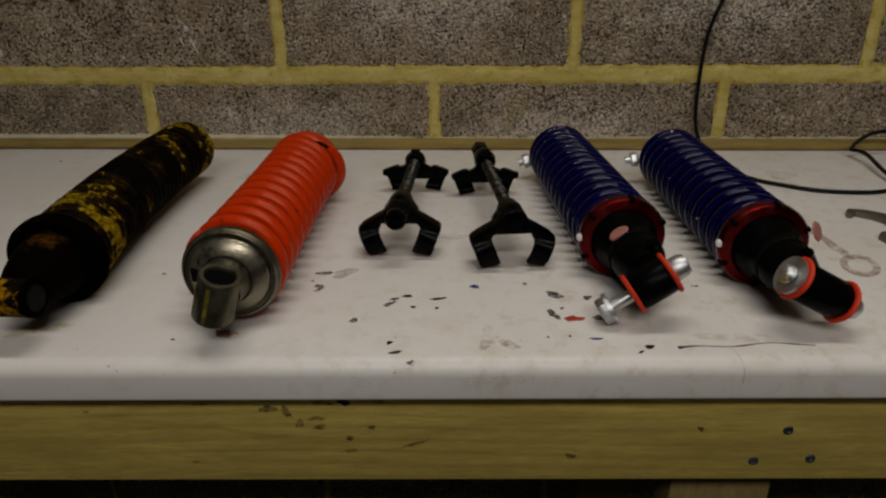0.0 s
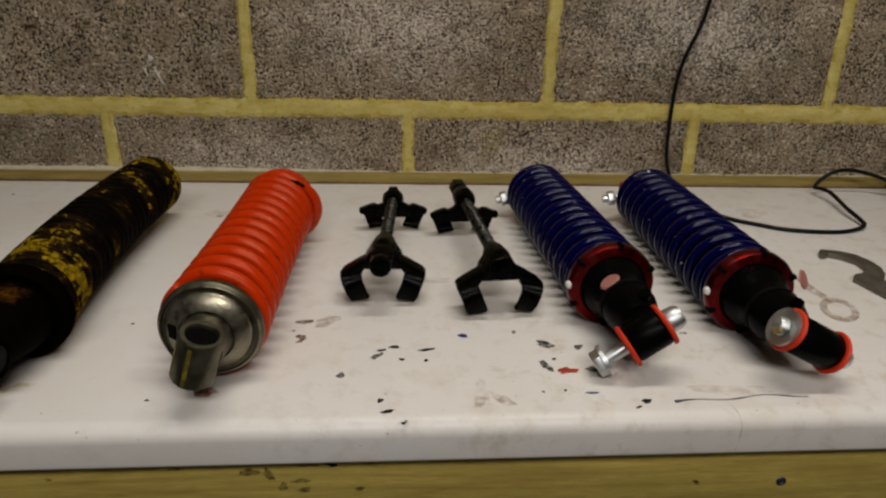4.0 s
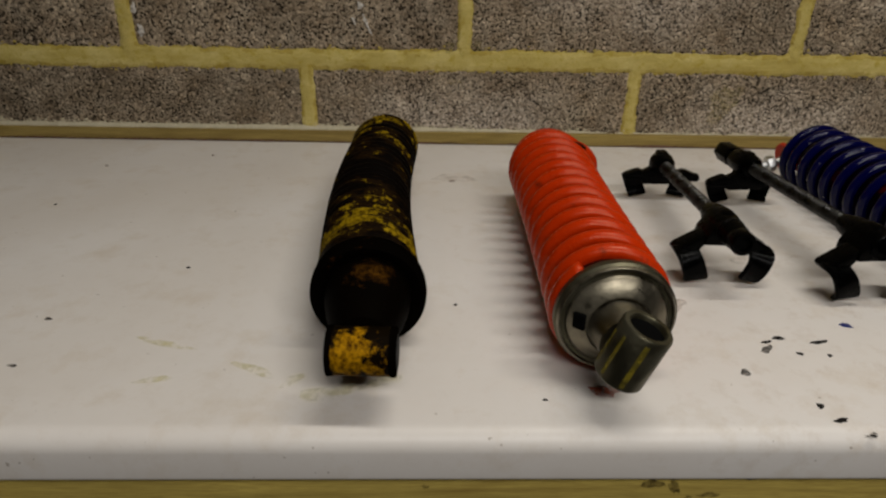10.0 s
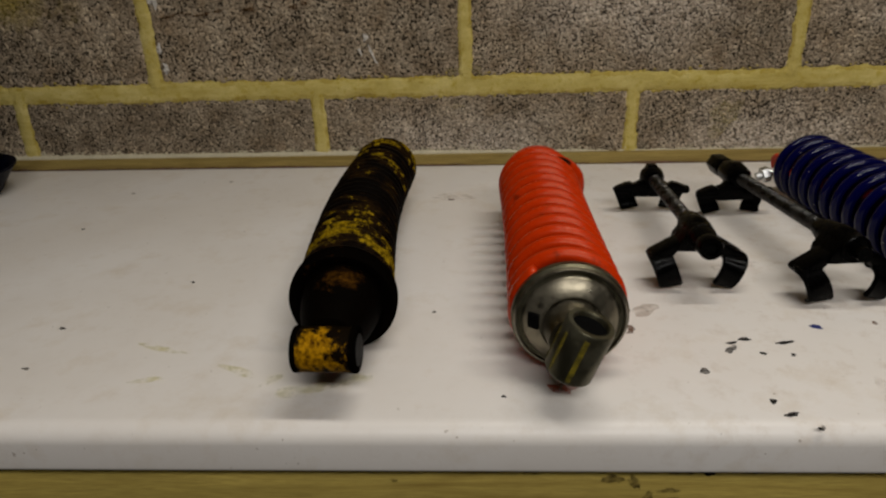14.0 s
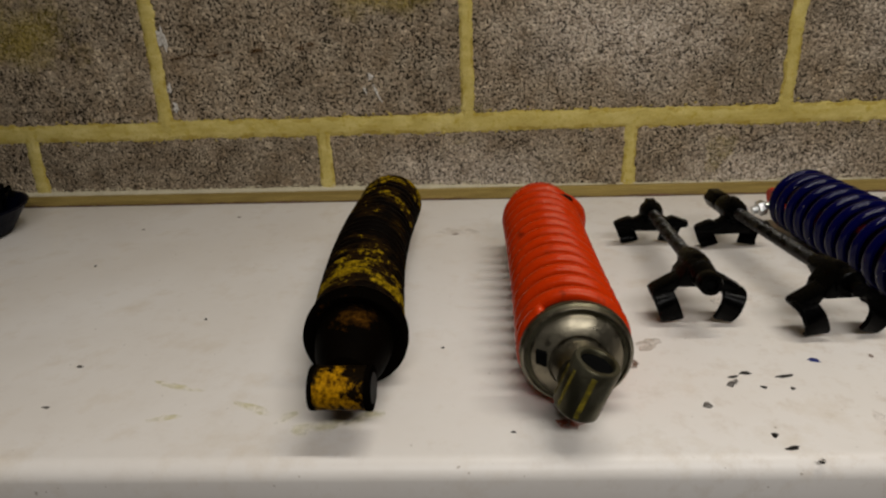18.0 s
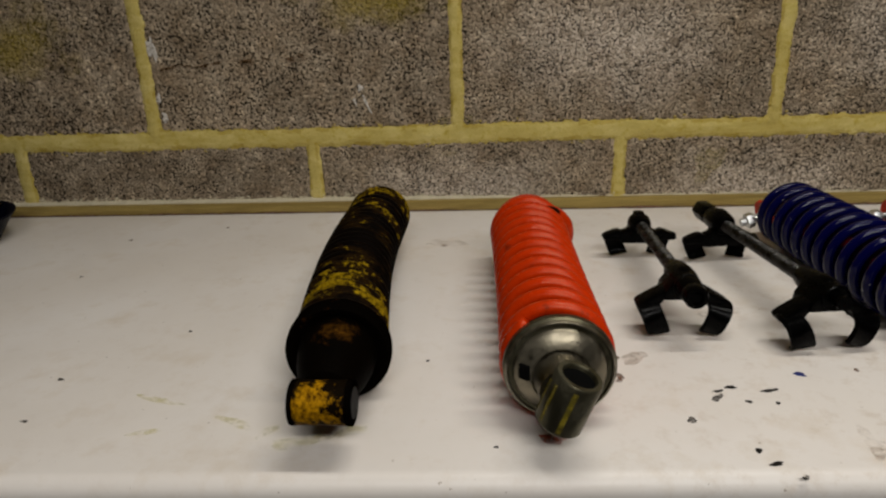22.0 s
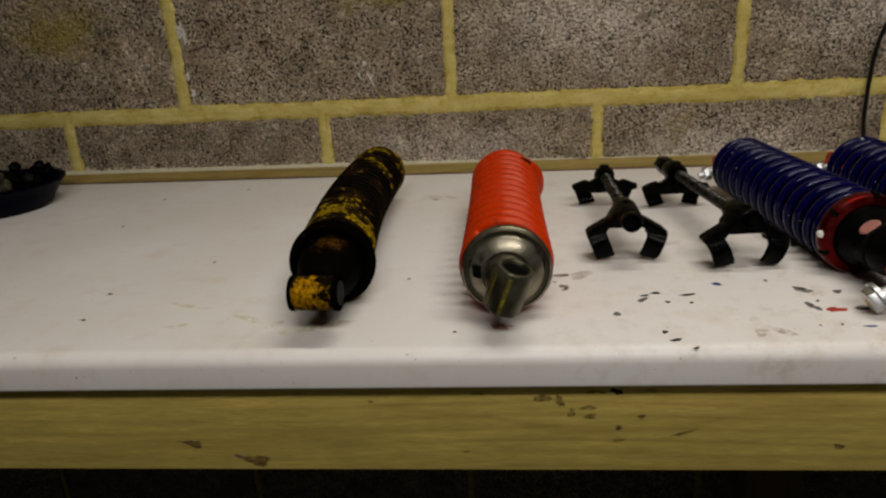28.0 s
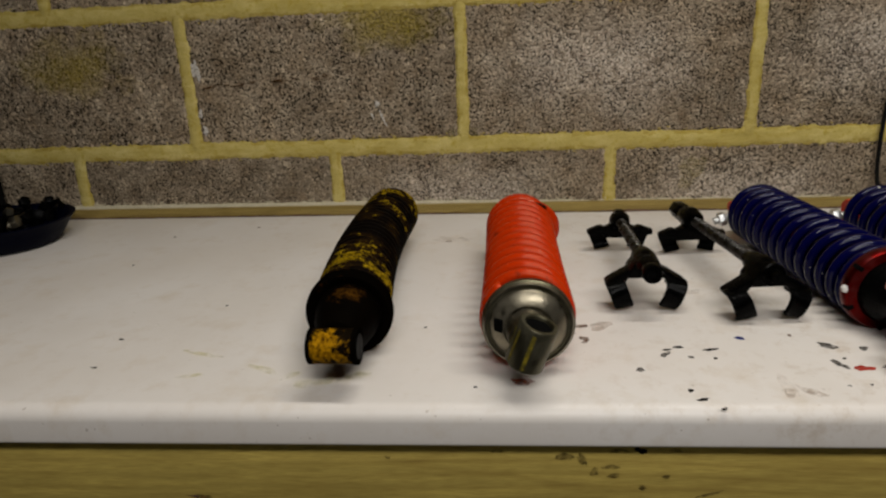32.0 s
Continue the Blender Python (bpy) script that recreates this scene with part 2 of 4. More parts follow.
def make_eye_paint():
    """Yellow paint that has worn off one half of the eye."""
    n = Nodes("worn_yellow_eye")
    wear = n.noise(38, 6, 0.7)
    side = n.ramp(n.math("ADD", n.math("MULTIPLY", n.axis("X"), 20.0), 0.5), (0.50, 0.085), (0.66, -0.20))
    keep = n.ramp(n.math("ADD", wear, side), (0.52, 0.0), (0.58, 1.0))
    tone = n.mix(keep, n.mix(wear, (0.0012, 0.001, 0.0006), (0.009, 0.005, 0.0015)), n.mix(n.ramp(n.noise(240, 4, 0.7), (0.36, 0.0), (0.62, 1.0)), (0.060, 0.022, 0.001), (0.44, 0.215, 0.004)))
    n.bump(keep, 0.0006, 0.5)
    return n.done(tone, 0.5, spec=0.02)


def make_neck():
    """Oily grime with one rubbed rusty patch on the upper side."""
    n = Nodes("rubbed_neck")
    off = n.t.nodes.new("ShaderNodeVectorMath")
    off.operation = "SUBTRACT"
    n.put(off.inputs[0], n.obj)
    off.inputs[1].default_value = (0.004, -0.020, 0.069)
    far = n.t.nodes.new("ShaderNodeVectorMath")
    far.operation = "LENGTH"
    n.put(far.inputs[0], n.scaled(off.outputs[0], (60.0, 75.0, 60.0)))
    wear = n.noise(110, 6, 0.72)
    keep = n.ramp(n.math("ADD", far.outputs["Value"], n.math("MULTIPLY", n.math("SUBTRACT", wear, 0.5), 3.2)), (0.1, 1.0), (1.15, 0.0))
    fleck = n.ramp(n.noise(230, 4, 0.7), (0.40, 0.0), (0.66, 1.0))
    tone = n.mix(keep, n.mix(wear, (0.0008, 0.0006, 0.0004), (0.0024, 0.0015, 0.0008)), n.mix(fleck, (0.014, 0.006, 0.001), (0.095, 0.038, 0.004)))
    n.bump(wear, 0.0008, 0.6)
    return n.done(tone, 0.6, spec=0.01)


def make_plain(name, colour, rough=0.5, metal=0.0, spec=0.5):
    n = Nodes(name)
    a = n.noise(70, 4, 0.6)
    n.bump(n.noise(260, 2), 0.0003, 0.4)
    return n.done(n.mix(a, tuple(c * 0.75 for c in colour), tuple(min(1, c * 1.25) for c in colour)), n.ramp(a, (0.3, rough * 0.85), (0.7, min(1, rough * 1.15))), metal, spec)


def make_stain(name, colour, cover, scale=90):
    """A thin dried film with holes in it."""
    n = Nodes(name)
    a = n.noise(scale, 5, 0.65)
    n.put(n.bsdf.inputs["Alpha"], n.ramp(a, (0.5 - cover * 0.3, 0.0), (0.75 - cover * 0.2, cover)))
    return n.done(colour, 0.7, spec=0.2)


BLOCK, BLOOM_LIT_BLOCK, HALF_BLOOM_LIT = make_block("concrete_block", 0.0, None, 1.1), make_block("bloom_lit_block", 0.55, None, 1.0), make_block("faint_bloom_lit_block", 0.60, None, 1.2)
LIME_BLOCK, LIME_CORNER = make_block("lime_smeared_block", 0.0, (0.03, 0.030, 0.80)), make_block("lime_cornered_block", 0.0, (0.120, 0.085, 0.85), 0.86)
MORTAR = make_mortar("pale_mortar", (0.44, 0.340, 0.085), (0.57, 0.462, 0.145), (0.70, 0.592, 0.235))
MORTAR_EDGE = make_mortar("yellow_mortar", (0.35, 0.252, 0.045), (0.47, 0.362, 0.090), (0.60, 0.482, 0.165))
LAMINATE = make_worktop()
PINE = make_timber("treated_pine", (0.49, 0.370, 0.088), (0.20, 0.122, 0.022))
KNOT = make_timber("dark_knot", (0.20, 0.115, 0.026), (0.05, 0.022, 0.005), (9, 26, 26))
BATTEN = make_timber("pale_batten", (0.34, 0.250, 0.075), (0.13, 0.080, 0.018), (2.6, 26, 60))
LEGWOOD = make_timber("leg_timber", (0.26, 0.19, 0.07), (0.15, 0.10, 0.03), (26, 26, 1.6))
ORANGE = make_paint("orange_paint", (0.50, 0.027, 0.0005), 0.15, (0.025, 0.004, 0.002), 0.612, spec=0.36, tint=(1.0, 0.60, 0.40))
# near-black orange: groove grime and the shade between coils in one colour
GROOVE_SHADE = make_paint("dirty_shaded_orange", (0.030, 0.003, 0.001), 0.6, (0.02, 0.003, 0.002), 0.56, spec=0.04)
BLUE = make_coat("blue_powder_coat", (0.0012, 0.0014, 0.033), 0.09, 0.20)
RED = make_metal("red_anodised", (0.115, 0.0035, 0.0028), 0.24, (0.05, 0.002, 0.002))
DARK_RED = make_paint("dark_red_damper", (0.0030, 0.0012, 0.0012), 0.35, (0.11, 0.003, 0.003), 0.585, spec=0.1)
WASHER = make_paint("red_rubber_washer", (0.60, 0.036, 0.010), 0.45, (0.2, 0.02, 0.01), 0.64, spec=0.2)
BLACK = make_paint("black_oxide_steel", (0.0005, 0.0005, 0.0005), 0.13, (0.002, 0.0018, 0.0017), 0.68, spec=0.05)
GLOSS = make_paint("black_gloss_body", (0.0015, 0.0015, 0.0015), 0.16, (0.002, 0.0018, 0.0018), 0.66, spec=0.035)
RUBBER = make_plain("black_rubber", (0.003, 0.0028, 0.0028), 0.6, spec=0.08)
GRIME = make_paint("oily_black_grime", (0.0018, 0.0013, 0.0009), 0.5, (0.050, 0.018, 0.002), 0.61, spec=0.0)
RUSTY = make_neck()
YELLOWED = make_grimy_yellow()
EYE_PAINT = make_eye_paint()
STEEL = make_metal("dull_steel", (0.235, 0.210, 0.155), 0.25, (0.05, 0.042, 0.028))
TUBE_STEEL = make_metal("oily_steel", (0.13, 0.12, 0.078), 0.32, (0.012, 0.010, 0.005))
ZINC = make_metal("bright_zinc", (0.62, 0.63, 0.63), 0.28, (0.22, 0.22, 0.21))
BRASS = make_metal("yellow_passivate", (0.60, 0.44, 0.14), 0.35)
SCREW = make_metal("dark_screw", (0.10, 0.105, 0.13), 0.45)
SPANNER = make_metal("tarnished_steel", (0.20, 0.18, 0.15), 0.45, (0.09, 0.075, 0.055))
DARK = make_plain("dark_cavity", (0.0015, 0.0015, 0.0015), 0.8, spec=0.05)
PINK = make_plain("pink_sticker", (0.36, 0.15, 0.125), 0.6, spec=0.1)
WHITE = make_plain("white_dot", (0.75, 0.73, 0.70), 0.5)
YELLOW_MARK = make_stain("yellow_paint_mark", (0.26, 0.20, 0.015), 0.75, 150)
THREAD = make_metal("thread_steel", (0.042, 0.041, 0.040), 0.14)
CABLE = make_plain("black_cable", (0.004, 0.004, 0.004), 0.45, spec=0.15)
GREY_CABLE = make_plain("grey_cable", (0.11, 0.105, 0.095), 0.5)
CASE = make_plain("black_plastic", (0.004, 0.004, 0.004), 0.6, spec=0.08)
TRAY = make_paint("dark_blue_enamel", (0.0015, 0.002, 0.008), 0.25, (0.003, 0.003, 0.005), 0.6, spec=0.025)
WAX = make_plain("white_sealant", (0.53, 0.475, 0.34), 0.9, spec=0.1)
FILM = make_plain("pale_plastic", (0.42, 0.43, 0.45), 0.3)
PAINTS = {
    "black": make_plain("dried_black_paint", (0.014, 0.0125, 0.011), 0.6, spec=0.1),
    "grey": make_stain("dried_grey_film", (0.045, 0.040, 0.035), 0.88, 210),
    "blue": make_plain("dried_blue_paint", (0.02, 0.03, 0.15), 0.5),
    "ink": make_plain("blue_black_ink", (0.05, 0.052, 0.075), 0.6, spec=0.2),
    "red": make_plain("dried_red_paint", (0.36, 0.035, 0.02), 0.55),
    "rust": make_stain("rusty_smear", (0.42, 0.105, 0.06), 0.8, 120),
    "knot": KNOT,
    "tan": make_stain("tan_smear", (0.34, 0.24, 0.165), 0.50, 110),
    "brown": make_stain("brown_smear", (0.16, 0.09, 0.06), 0.9, 140),
    "yellow": make_stain("yellow_smear", (0.58, 0.52, 0.05), 0.34, 120),
    "spanner": make_stain("spanner_ghost", (0.38, 0.28, 0.21), 0.62, 80),
    "ghost": make_stain("pale_brown_ghost", (0.50, 0.385, 0.29), 0.30, 70),
    "pitch": make_stain("dark_wood_stain", (0.045, 0.028, 0.009), 0.68, 170),
    "chalk": make_stain("white_efflorescence", (0.66, 0.62, 0.56), 0.95, 260),
    "mortar": make_stain("mortar_smear", (0.36, 0.29, 0.085), 0.42, 190),
    "iron": make_stain("rust_streak", (0.085, 0.036, 0.007), 0.85, 300),
}
FLOOR = make_plain("concrete_floor", (0.035, 0.033, 0.030), 0.85, spec=0.2)
PLASTER = make_plain("grey_painted_wall", (0.06, 0.058, 0.054), 0.85, spec=0.2)
CEILING = make_plain("white_ceiling", (0.17, 0.165, 0.155), 0.9, spec=0.2)


# ---- mesh helpers ----
def link(name, mesh, material, parent=None, label=""):
    mesh.materials.append(material)
    ob = new(name, mesh)
    if parent:
        ob.parent = parent
    if label:
        ob["label"] = label
    return ob


def part(name, bm, material, parent=None, label="", smooth=35):
    """Links a bmesh as one mesh object under a thing or a part."""
    mesh = bpy.data.meshes.new(name)
    bmesh.ops.recalc_face_normals(bm, faces=bm.faces)
    bm.to_mesh(mesh)
    bm.free()
    if smooth:
        mesh.shade_smooth()
        mesh.set_sharp_from_angle(angle=radians(smooth))
    return link(name, mesh, material, parent, label)


def thing(name, m, label, category, group="", kind=""):
    ob = new(name)
    ob.empty_display_size = 0.05
    ob.matrix_world = m
    return tagged(ob, label, category, group, kind)


def box(size, at=(0, 0, 0), bevel=0.0, seg=2, m=None):
    bm = bmesh.new()
    bmesh.ops.create_cube(bm, size=1.0, matrix=(m or Matrix()) @ Matrix.Translation(at) @ Matrix.Diagonal((*size, 1)))
    if bevel:
        bmesh.ops.bevel(bm, geom=list(bm.edges), offset=bevel, segments=seg, affect="EDGES", profile=0.6)
    return bm


def lathe(profile, seg=48, m=None, closed=False):
    """Turns (radius, y) pairs about the y axis. closed joins the last pair to the first, for rings and tubes."""
    bm = bmesh.new()
    rings = []
    for r, y in profile:
        if r < 1e-6:
            rings.append([bm.verts.new((0, y, 0))])
        else:
            rings.append([bm.verts.new((r * math.cos(a), y, r * math.sin(a))) for a in (2 * math.pi * i / seg for i in range(seg))])
    pairs = list(zip(rings, rings[1:])) + ([(rings[-1], rings[0])] if closed else [])
    for a, b in pairs:
        for i in range(seg):
            j = (i + 1) % seg
            if len(a) == 1 and len(b) > 1:
                bm.faces.new((a[0], b[i], b[j]))
            elif len(b) == 1 and len(a) > 1:
                bm.faces.new((a[i], b[0], a[j]))
            elif len(a) > 1:
                bm.faces.new((a[i], b[i], b[j], a[j]))
    if m:
        bmesh.ops.transform(bm, matrix=m, verts=bm.verts)
    return bm


def prism(outline, depth, bevel=0.0, m=None):
    """An outline in x and z, pulled along y about 0."""
    bm = bmesh.new()
    lo = [bm.verts.new((x, -depth / 2, z)) for x, z in outline]
    hi = [bm.verts.new((x, depth / 2, z)) for x, z in outline]
    bm.faces.new(lo[::-1])
    bm.faces.new(hi)
    for i in range(len(lo)):
        j = (i + 1) % len(lo)
        bm.faces.new((lo[i], lo[j], hi[j], hi[i]))
    if bevel:
        bmesh.ops.recalc_face_normals(bm, faces=bm.faces)
        bmesh.ops.bevel(bm, geom=list(bm.edges), offset=bevel, segments=2, affect="EDGES", profile=0.6)
    if m:
        bmesh.ops.transform(bm, matrix=m, verts=bm.verts)
    return bm


def tube_mesh(name, points, radii, seg=10, ends=True):
    """A round wire along points."""
    p = np.array(points, float)
    r = np.broadcast_to(np.array(radii, float), (len(p),))
    tan = np.gradient(p, axis=0)
    tan /= np.linalg.norm(tan, axis=1)[:, None]
    side = np.cross(tan[0], (0.31, 0.17, 0.93))
    verts = []
    for k in range(len(p)):
        side = side - tan[k] * (side @ tan[k])
        side /= np.linalg.norm(side)
        up = np.cross(tan[k], side)
        a = np.linspace(0, 2 * np.pi, seg, endpoint=False)
        verts.append(p[k] + r[k] * (np.cos(a)[:, None] * side + np.sin(a)[:, None] * up))
    faces = [(k * seg + i, k * seg + (i + 1) % seg, (k + 1) * seg + (i + 1) % seg, (k + 1) * seg + i) for k in range(len(p) - 1) for i in range(seg)]
    if ends:
        faces += [tuple(range(seg))[::-1], tuple((len(p) - 1) * seg + i for i in range(seg))]
    mesh = bpy.data.meshes.new(name)
    mesh.from_pydata(np.concatenate(verts).tolist(), [], faces)
    mesh.shade_smooth()
    mesh.update()
    return mesh


def smooth_line(points, steps=12):
    """A Catmull-Rom line through the points."""
    p = [Vector(q) for q in points]
    p = [2 * p[0] - p[1], *p, 2 * p[-1] - p[-2]]
    out = []
    for a, b, c, d in zip(p, p[1:], p[2:], p[3:]):
        for k in range(steps):
            t = k / steps
            out.append(0.5 * ((2 * b) + (c - a) * t + (2 * a - 5 * b + 4 * c - d) * t * t + (3 * b - a - 3 * c + d) * t ** 3))
    return [*out, p[-2]]


def coil(name, y0, y1, turns, outer, wire, dead=1.0, start=0.0, per_turn=44, seg=10, bow=0.0):
    """A helical spring along y whose outer radius may change; its end turns lie close together."""
    n = int(turns * per_turn)
    u = np.linspace(0, 1, n + 1)
    k = u * turns
    step = np.where((k < dead) | (k > turns - dead), 0.5, 1.0)
    y = np.concatenate([[0], np.cumsum((step[1:] + step[:-1]) / 2)])
    y = y0 + wire + (y1 - y0 - 2 * wire) * y / y[-1]
    a = 2 * np.pi * k + start
    r = np.array([outer(v) if callable(outer) else outer for v in u]) - wire
    x, z = r * np.cos(a), r * np.sin(a)
    x = x + bow * np.sin(np.pi * u)
    return tube_mesh(name, np.stack([x, y, z], 1), wire, seg)


def hexagon(radius, length, m=None, bevel=0.0012):
    """A hexagonal head or nut along y."""
    return prism([(radius * math.cos(math.pi * i / 3), radius * math.sin(math.pi * i / 3)) for i in range(6)], length, bevel, m)


def blob(name, at, size, paint, parent, turn=0.0, seed=0, flat=Matrix(), ragged=0.35, thick=0.0006):
    """A dried splash: an uneven, thin dome on a surface."""
    rnd = random.Random(seed * 71 + 5)
    ph = [rnd.uniform(0, 6.28) for _ in range(4)]
    bm = bmesh.new()
    n = 22
    rim, mid = [], []
    c, s = math.cos(radians(turn)), math.sin(radians(turn))
    for i in range(n):
        a = 2 * math.pi * i / n
        w = 1 + ragged * (0.45 * math.sin(2 * a + ph[0]) + 0.35 * math.sin(3 * a + ph[1]) + 0.25 * math.sin(5 * a + ph[2]) + 0.2 * math.sin(8 * a + ph[3]))
        x, y = size[0] * w * math.cos(a), size[1] * w * math.sin(a)
        x, y = x * c - y * s, x * s + y * c
        rim.append(bm.verts.new(flat @ Vector((at[0] + x, at[1] + y, 0.0001))))
        mid.append(bm.verts.new(flat @ Vector((at[0] + 0.75 * x, at[1] + 0.75 * y, thick))))
    top = bm.verts.new(flat @ Vector((at[0], at[1], thick * 1.1)))
    for i in range(n):
        j = (i + 1) % n
        bm.faces.new((rim[i], rim[j], mid[j], mid[i]))
        bm.faces.new((mid[i], mid[j], top))
    return part(name, bm, PAINTS[paint], parent, smooth=60)


def fbm(x, y, z, octaves=3):
    return noise.fractal(Vector((x, y, z)), 0.6, 2.1, octaves)


# ---- room ----
TOP = 0.90
X0, X1, YF, H = -2.3, 2.5, -3.4, 2.4

floor = tagged(part("floor", box((X1 - X0, -YF + 0.2, 0.1), ((X0 + X1) / 2, YF / 2 + 0.1, -0.05)), FLOOR, smooth=0), "dark grey bare concrete workshop floor", "floor", kind="structure")
ceiling = tagged(part("ceiling", box((X1 - X0, -YF + 0.2, 0.1), ((X0 + X1) / 2, YF / 2 + 0.1, H + 0.05)), CEILING, smooth=0), "plain dim grey workshop ceiling above the bench", "ceiling", kind="structure")
for nm, size, at in (("wall_west", (0.1, -YF, H), (X0 - 0.05, YF / 2, H / 2)), ("wall_east", (0.1, -YF, H), (X1 + 0.05, YF / 2, H / 2)), ("wall_south", (X1 - X0 + 0.2, 0.1, H), ((X0 + X1) / 2, YF - 0.05, H / 2))):
    tagged(part(nm, box(size, at), PLASTER, smooth=0), "plain grey workshop wall behind the viewer", "wall", kind="structure")

for lamp_at, *_, (long, wide) in LAMPS:
    lamp = thing("ceiling_light", pose(lamp_at[0], lamp_at[1], H), "white fluorescent batten light hung under the ceiling", "light", "ceiling lights")
    part("housing", box((long + 0.10, wide + 0.045, 0.06), (0, 0, lamp_at[2] - H + 0.035), 0.008), WHITE, lamp)
    for sx in (-0.4 * long, 0.4 * long):
        part("hanger", lathe([(0, -0.078), (0.006, -0.078), (0.006, 0.078), (0, 0.078)], 12, Matrix.Translation((sx, 0, -0.078)) @ pose(0, 0, 0, 90)), STEEL, lamp)

# block wall: mortar core, blocks in front of it, then the joints
wall_back = tagged(part("wall_back", box((X1 - X0, 0.1, H), ((X0 + X1) / 2, 0.058, H / 2)), MORTAR, smooth=0), "grey concrete block wall with yellow mortar joints", "wall", kind="structure")
BED, COURSE, JOINT = 1.0155, 0.225, 0.009


def perps(row):
    """Upright joints of a course; rows count up from the worktop."""
    near = [-1.135, -0.680, -0.217, 0.234, 0.672, 1.115] if row % 2 == 0 else [-0.907, -0.456, 0.0, 0.444, 0.872, 1.32]
    out = list(near)
    while out[0] > X0 + 0.3:
        out.insert(0, out[0] - 0.45)
    while out[-1] < X1 - 0.3:
        out.append(out[-1] + 0.45)
    return [X0, *out, X1]


def block_mesh(w, h, fine, seed):
    nx, nz = (max(8, int(w / 0.0042)), max(6, int(h / 0.0042))) if fine else (12, 6)
    verts, faces = [], []
    for j in range(nz + 1):
        for i in range(nx + 1):
            x, z = w * (i / nx - 0.5), h * (j / nz - 0.5)
            edge = min(w / 2 - abs(x), h / 2 - abs(z))
            y = 0.0
            if fine:
                y = 0.0011 * fbm(x * 60 + seed, z * 60, seed, 3) + 0.0007 * noise.noise(Vector((x * 230, z * 230, seed)))
                chip = 0.004 + 0.004 * noise.noise(Vector((x * 45, z * 45, seed + 9)))
                if edge < chip:
                    y += 0.8 * (chip - edge)
            elif edge < 1e-6:
                y = 0.004
            verts.append((x, y, z))
    for j in range(nz):
        for i in range(nx):
            a = j * (nx + 1) + i
            faces.append((a, a + 1, a + nx + 2, a + nx + 1))
    ring = [i for i in range(nx + 1)] + [(j + 1) * (nx + 1) - 1 for j in range(1, nz + 1)] + [nz * (nx + 1) + i for i in range(nx - 1, -1, -1)] + [j * (nx + 1) for j in range(nz - 1, 0, -1)]
    base = len(verts)
    verts += [(verts[k][0], 0.05, verts[k][2]) for k in ring]
    for k in range(len(ring)):
        q = (k + 1) % len(ring)
        faces.append((ring[q], ring[k], base + k, base + q))
    faces.append(tuple(base + k for k in range(len(ring)))[::-1])
    mesh = bpy.data.meshes.new("block")
    mesh.from_pydata(verts, [], faces)
    mesh.shade_smooth()
    mesh.set_sharp_from_angle(angle=radians(50))
    return mesh


def joint_strip(name, x0, x1, z0, z1, seed, upright=False):
    """A struck mortar joint with uneven edges that run a little over the blocks."""
    long_way = (z1 - z0) if upright else (x1 - x0)
    n = max(6, int(long_way / 0.0025))
    rows = 9
    verts, faces = [], []
    for i in range(n + 1):
        u = i / n
        s = (z0 if upright else x0) + long_way * u
        lean = 0.0016 * noise.noise(Vector((s * 9, seed, 3.3)))
        w0 = 0.0015 * noise.noise(Vector((s * 38, seed, 0.5))) + 0.0026 * noise.noise(Vector((s * 260, seed, 7.5)))
        w1 = 0.0015 * noise.noise(Vector((s * 38, seed, 5.5))) + 0.0026 * noise.noise(Vector((s * 260, seed, 2.5)))
        for k in range(rows):
            v = k / (rows - 1)
            lo, hi = ((x0, x1) if upright else (z0, z1))
            wander = 0.0030 * noise.noise(Vector((s * 60, k * 7.7, seed))) if 0 < k < rows - 1 else 0.0
            c = lo + lean - w0 + (hi - lo + w0 + w1) * v + wander * 0.7
            y = -0.0018 + (0.0060 if upright else 0.0035) * abs(2 * v - 1) ** 3 + 0.0009 * noise.noise(Vector((s * 70, v * 3, seed)))
            verts.append((c, y, s) if upright else (s, y, c))
    for i in range(n):
        for k in range(rows - 1):
            a = i * rows + k
            faces.append((a, a + 1, a + rows + 1, a + rows))
    mesh = bpy.data.meshes.new(name)
    mesh.from_pydata(verts, [], faces)
    mesh.shade_smooth()
    ob = link(name, mesh, MORTAR, wall_back)
    mesh.materials.append(MORTAR_EDGE)
    for f in mesh.polygons:
        i, k = divmod(f.index, rows - 1)
        edge = min(k, rows - 2 - k)
        f.material_index = 1 if edge < 0.7 + 2.6 * noise.noise(Vector((i * 0.09, k * 5.1, seed))) else 0
    return ob


def crumbs(name, x0, x1, z0, z1, count, seed, paste, label):
    """Lumps of a paste squeezed over the edges of a joint."""
    rnd = random.Random(seed)
    verts, faces = [], []
    upright = z1 - z0 > x1 - x0
    for _ in range(count):
        if upright:
            x, z = rnd.choice((x0, x1)) + rnd.gauss(0, 0.0022), rnd.uniform(z0, z1)
        else:
            x, z = rnd.uniform(x0, x1), rnd.choice((z0, z1)) + rnd.gauss(0, 0.0022)
        a, b = rnd.uniform(0.001, 0.0034), rnd.uniform(0.0008, 0.0022)
        k = len(verts)
        ring = [(x + a * math.cos(1.047 * q) * rnd.uniform(0.7, 1.2), 0.0006, z + b * math.sin(1.047 * q) * rnd.uniform(0.7, 1.2)) for q in range(6)]
        verts += [*ring, (x, -0.0022, z)]
        faces += [(k + q, k + (q + 1) % 6, k + 6) for q in range(6)]
    mesh = bpy.data.meshes.new(name)
    mesh.from_pydata(verts, [], faces)
    mesh.shade_smooth()
    return tagged(link(name, mesh, paste, wall_back), label, kind="stuff")


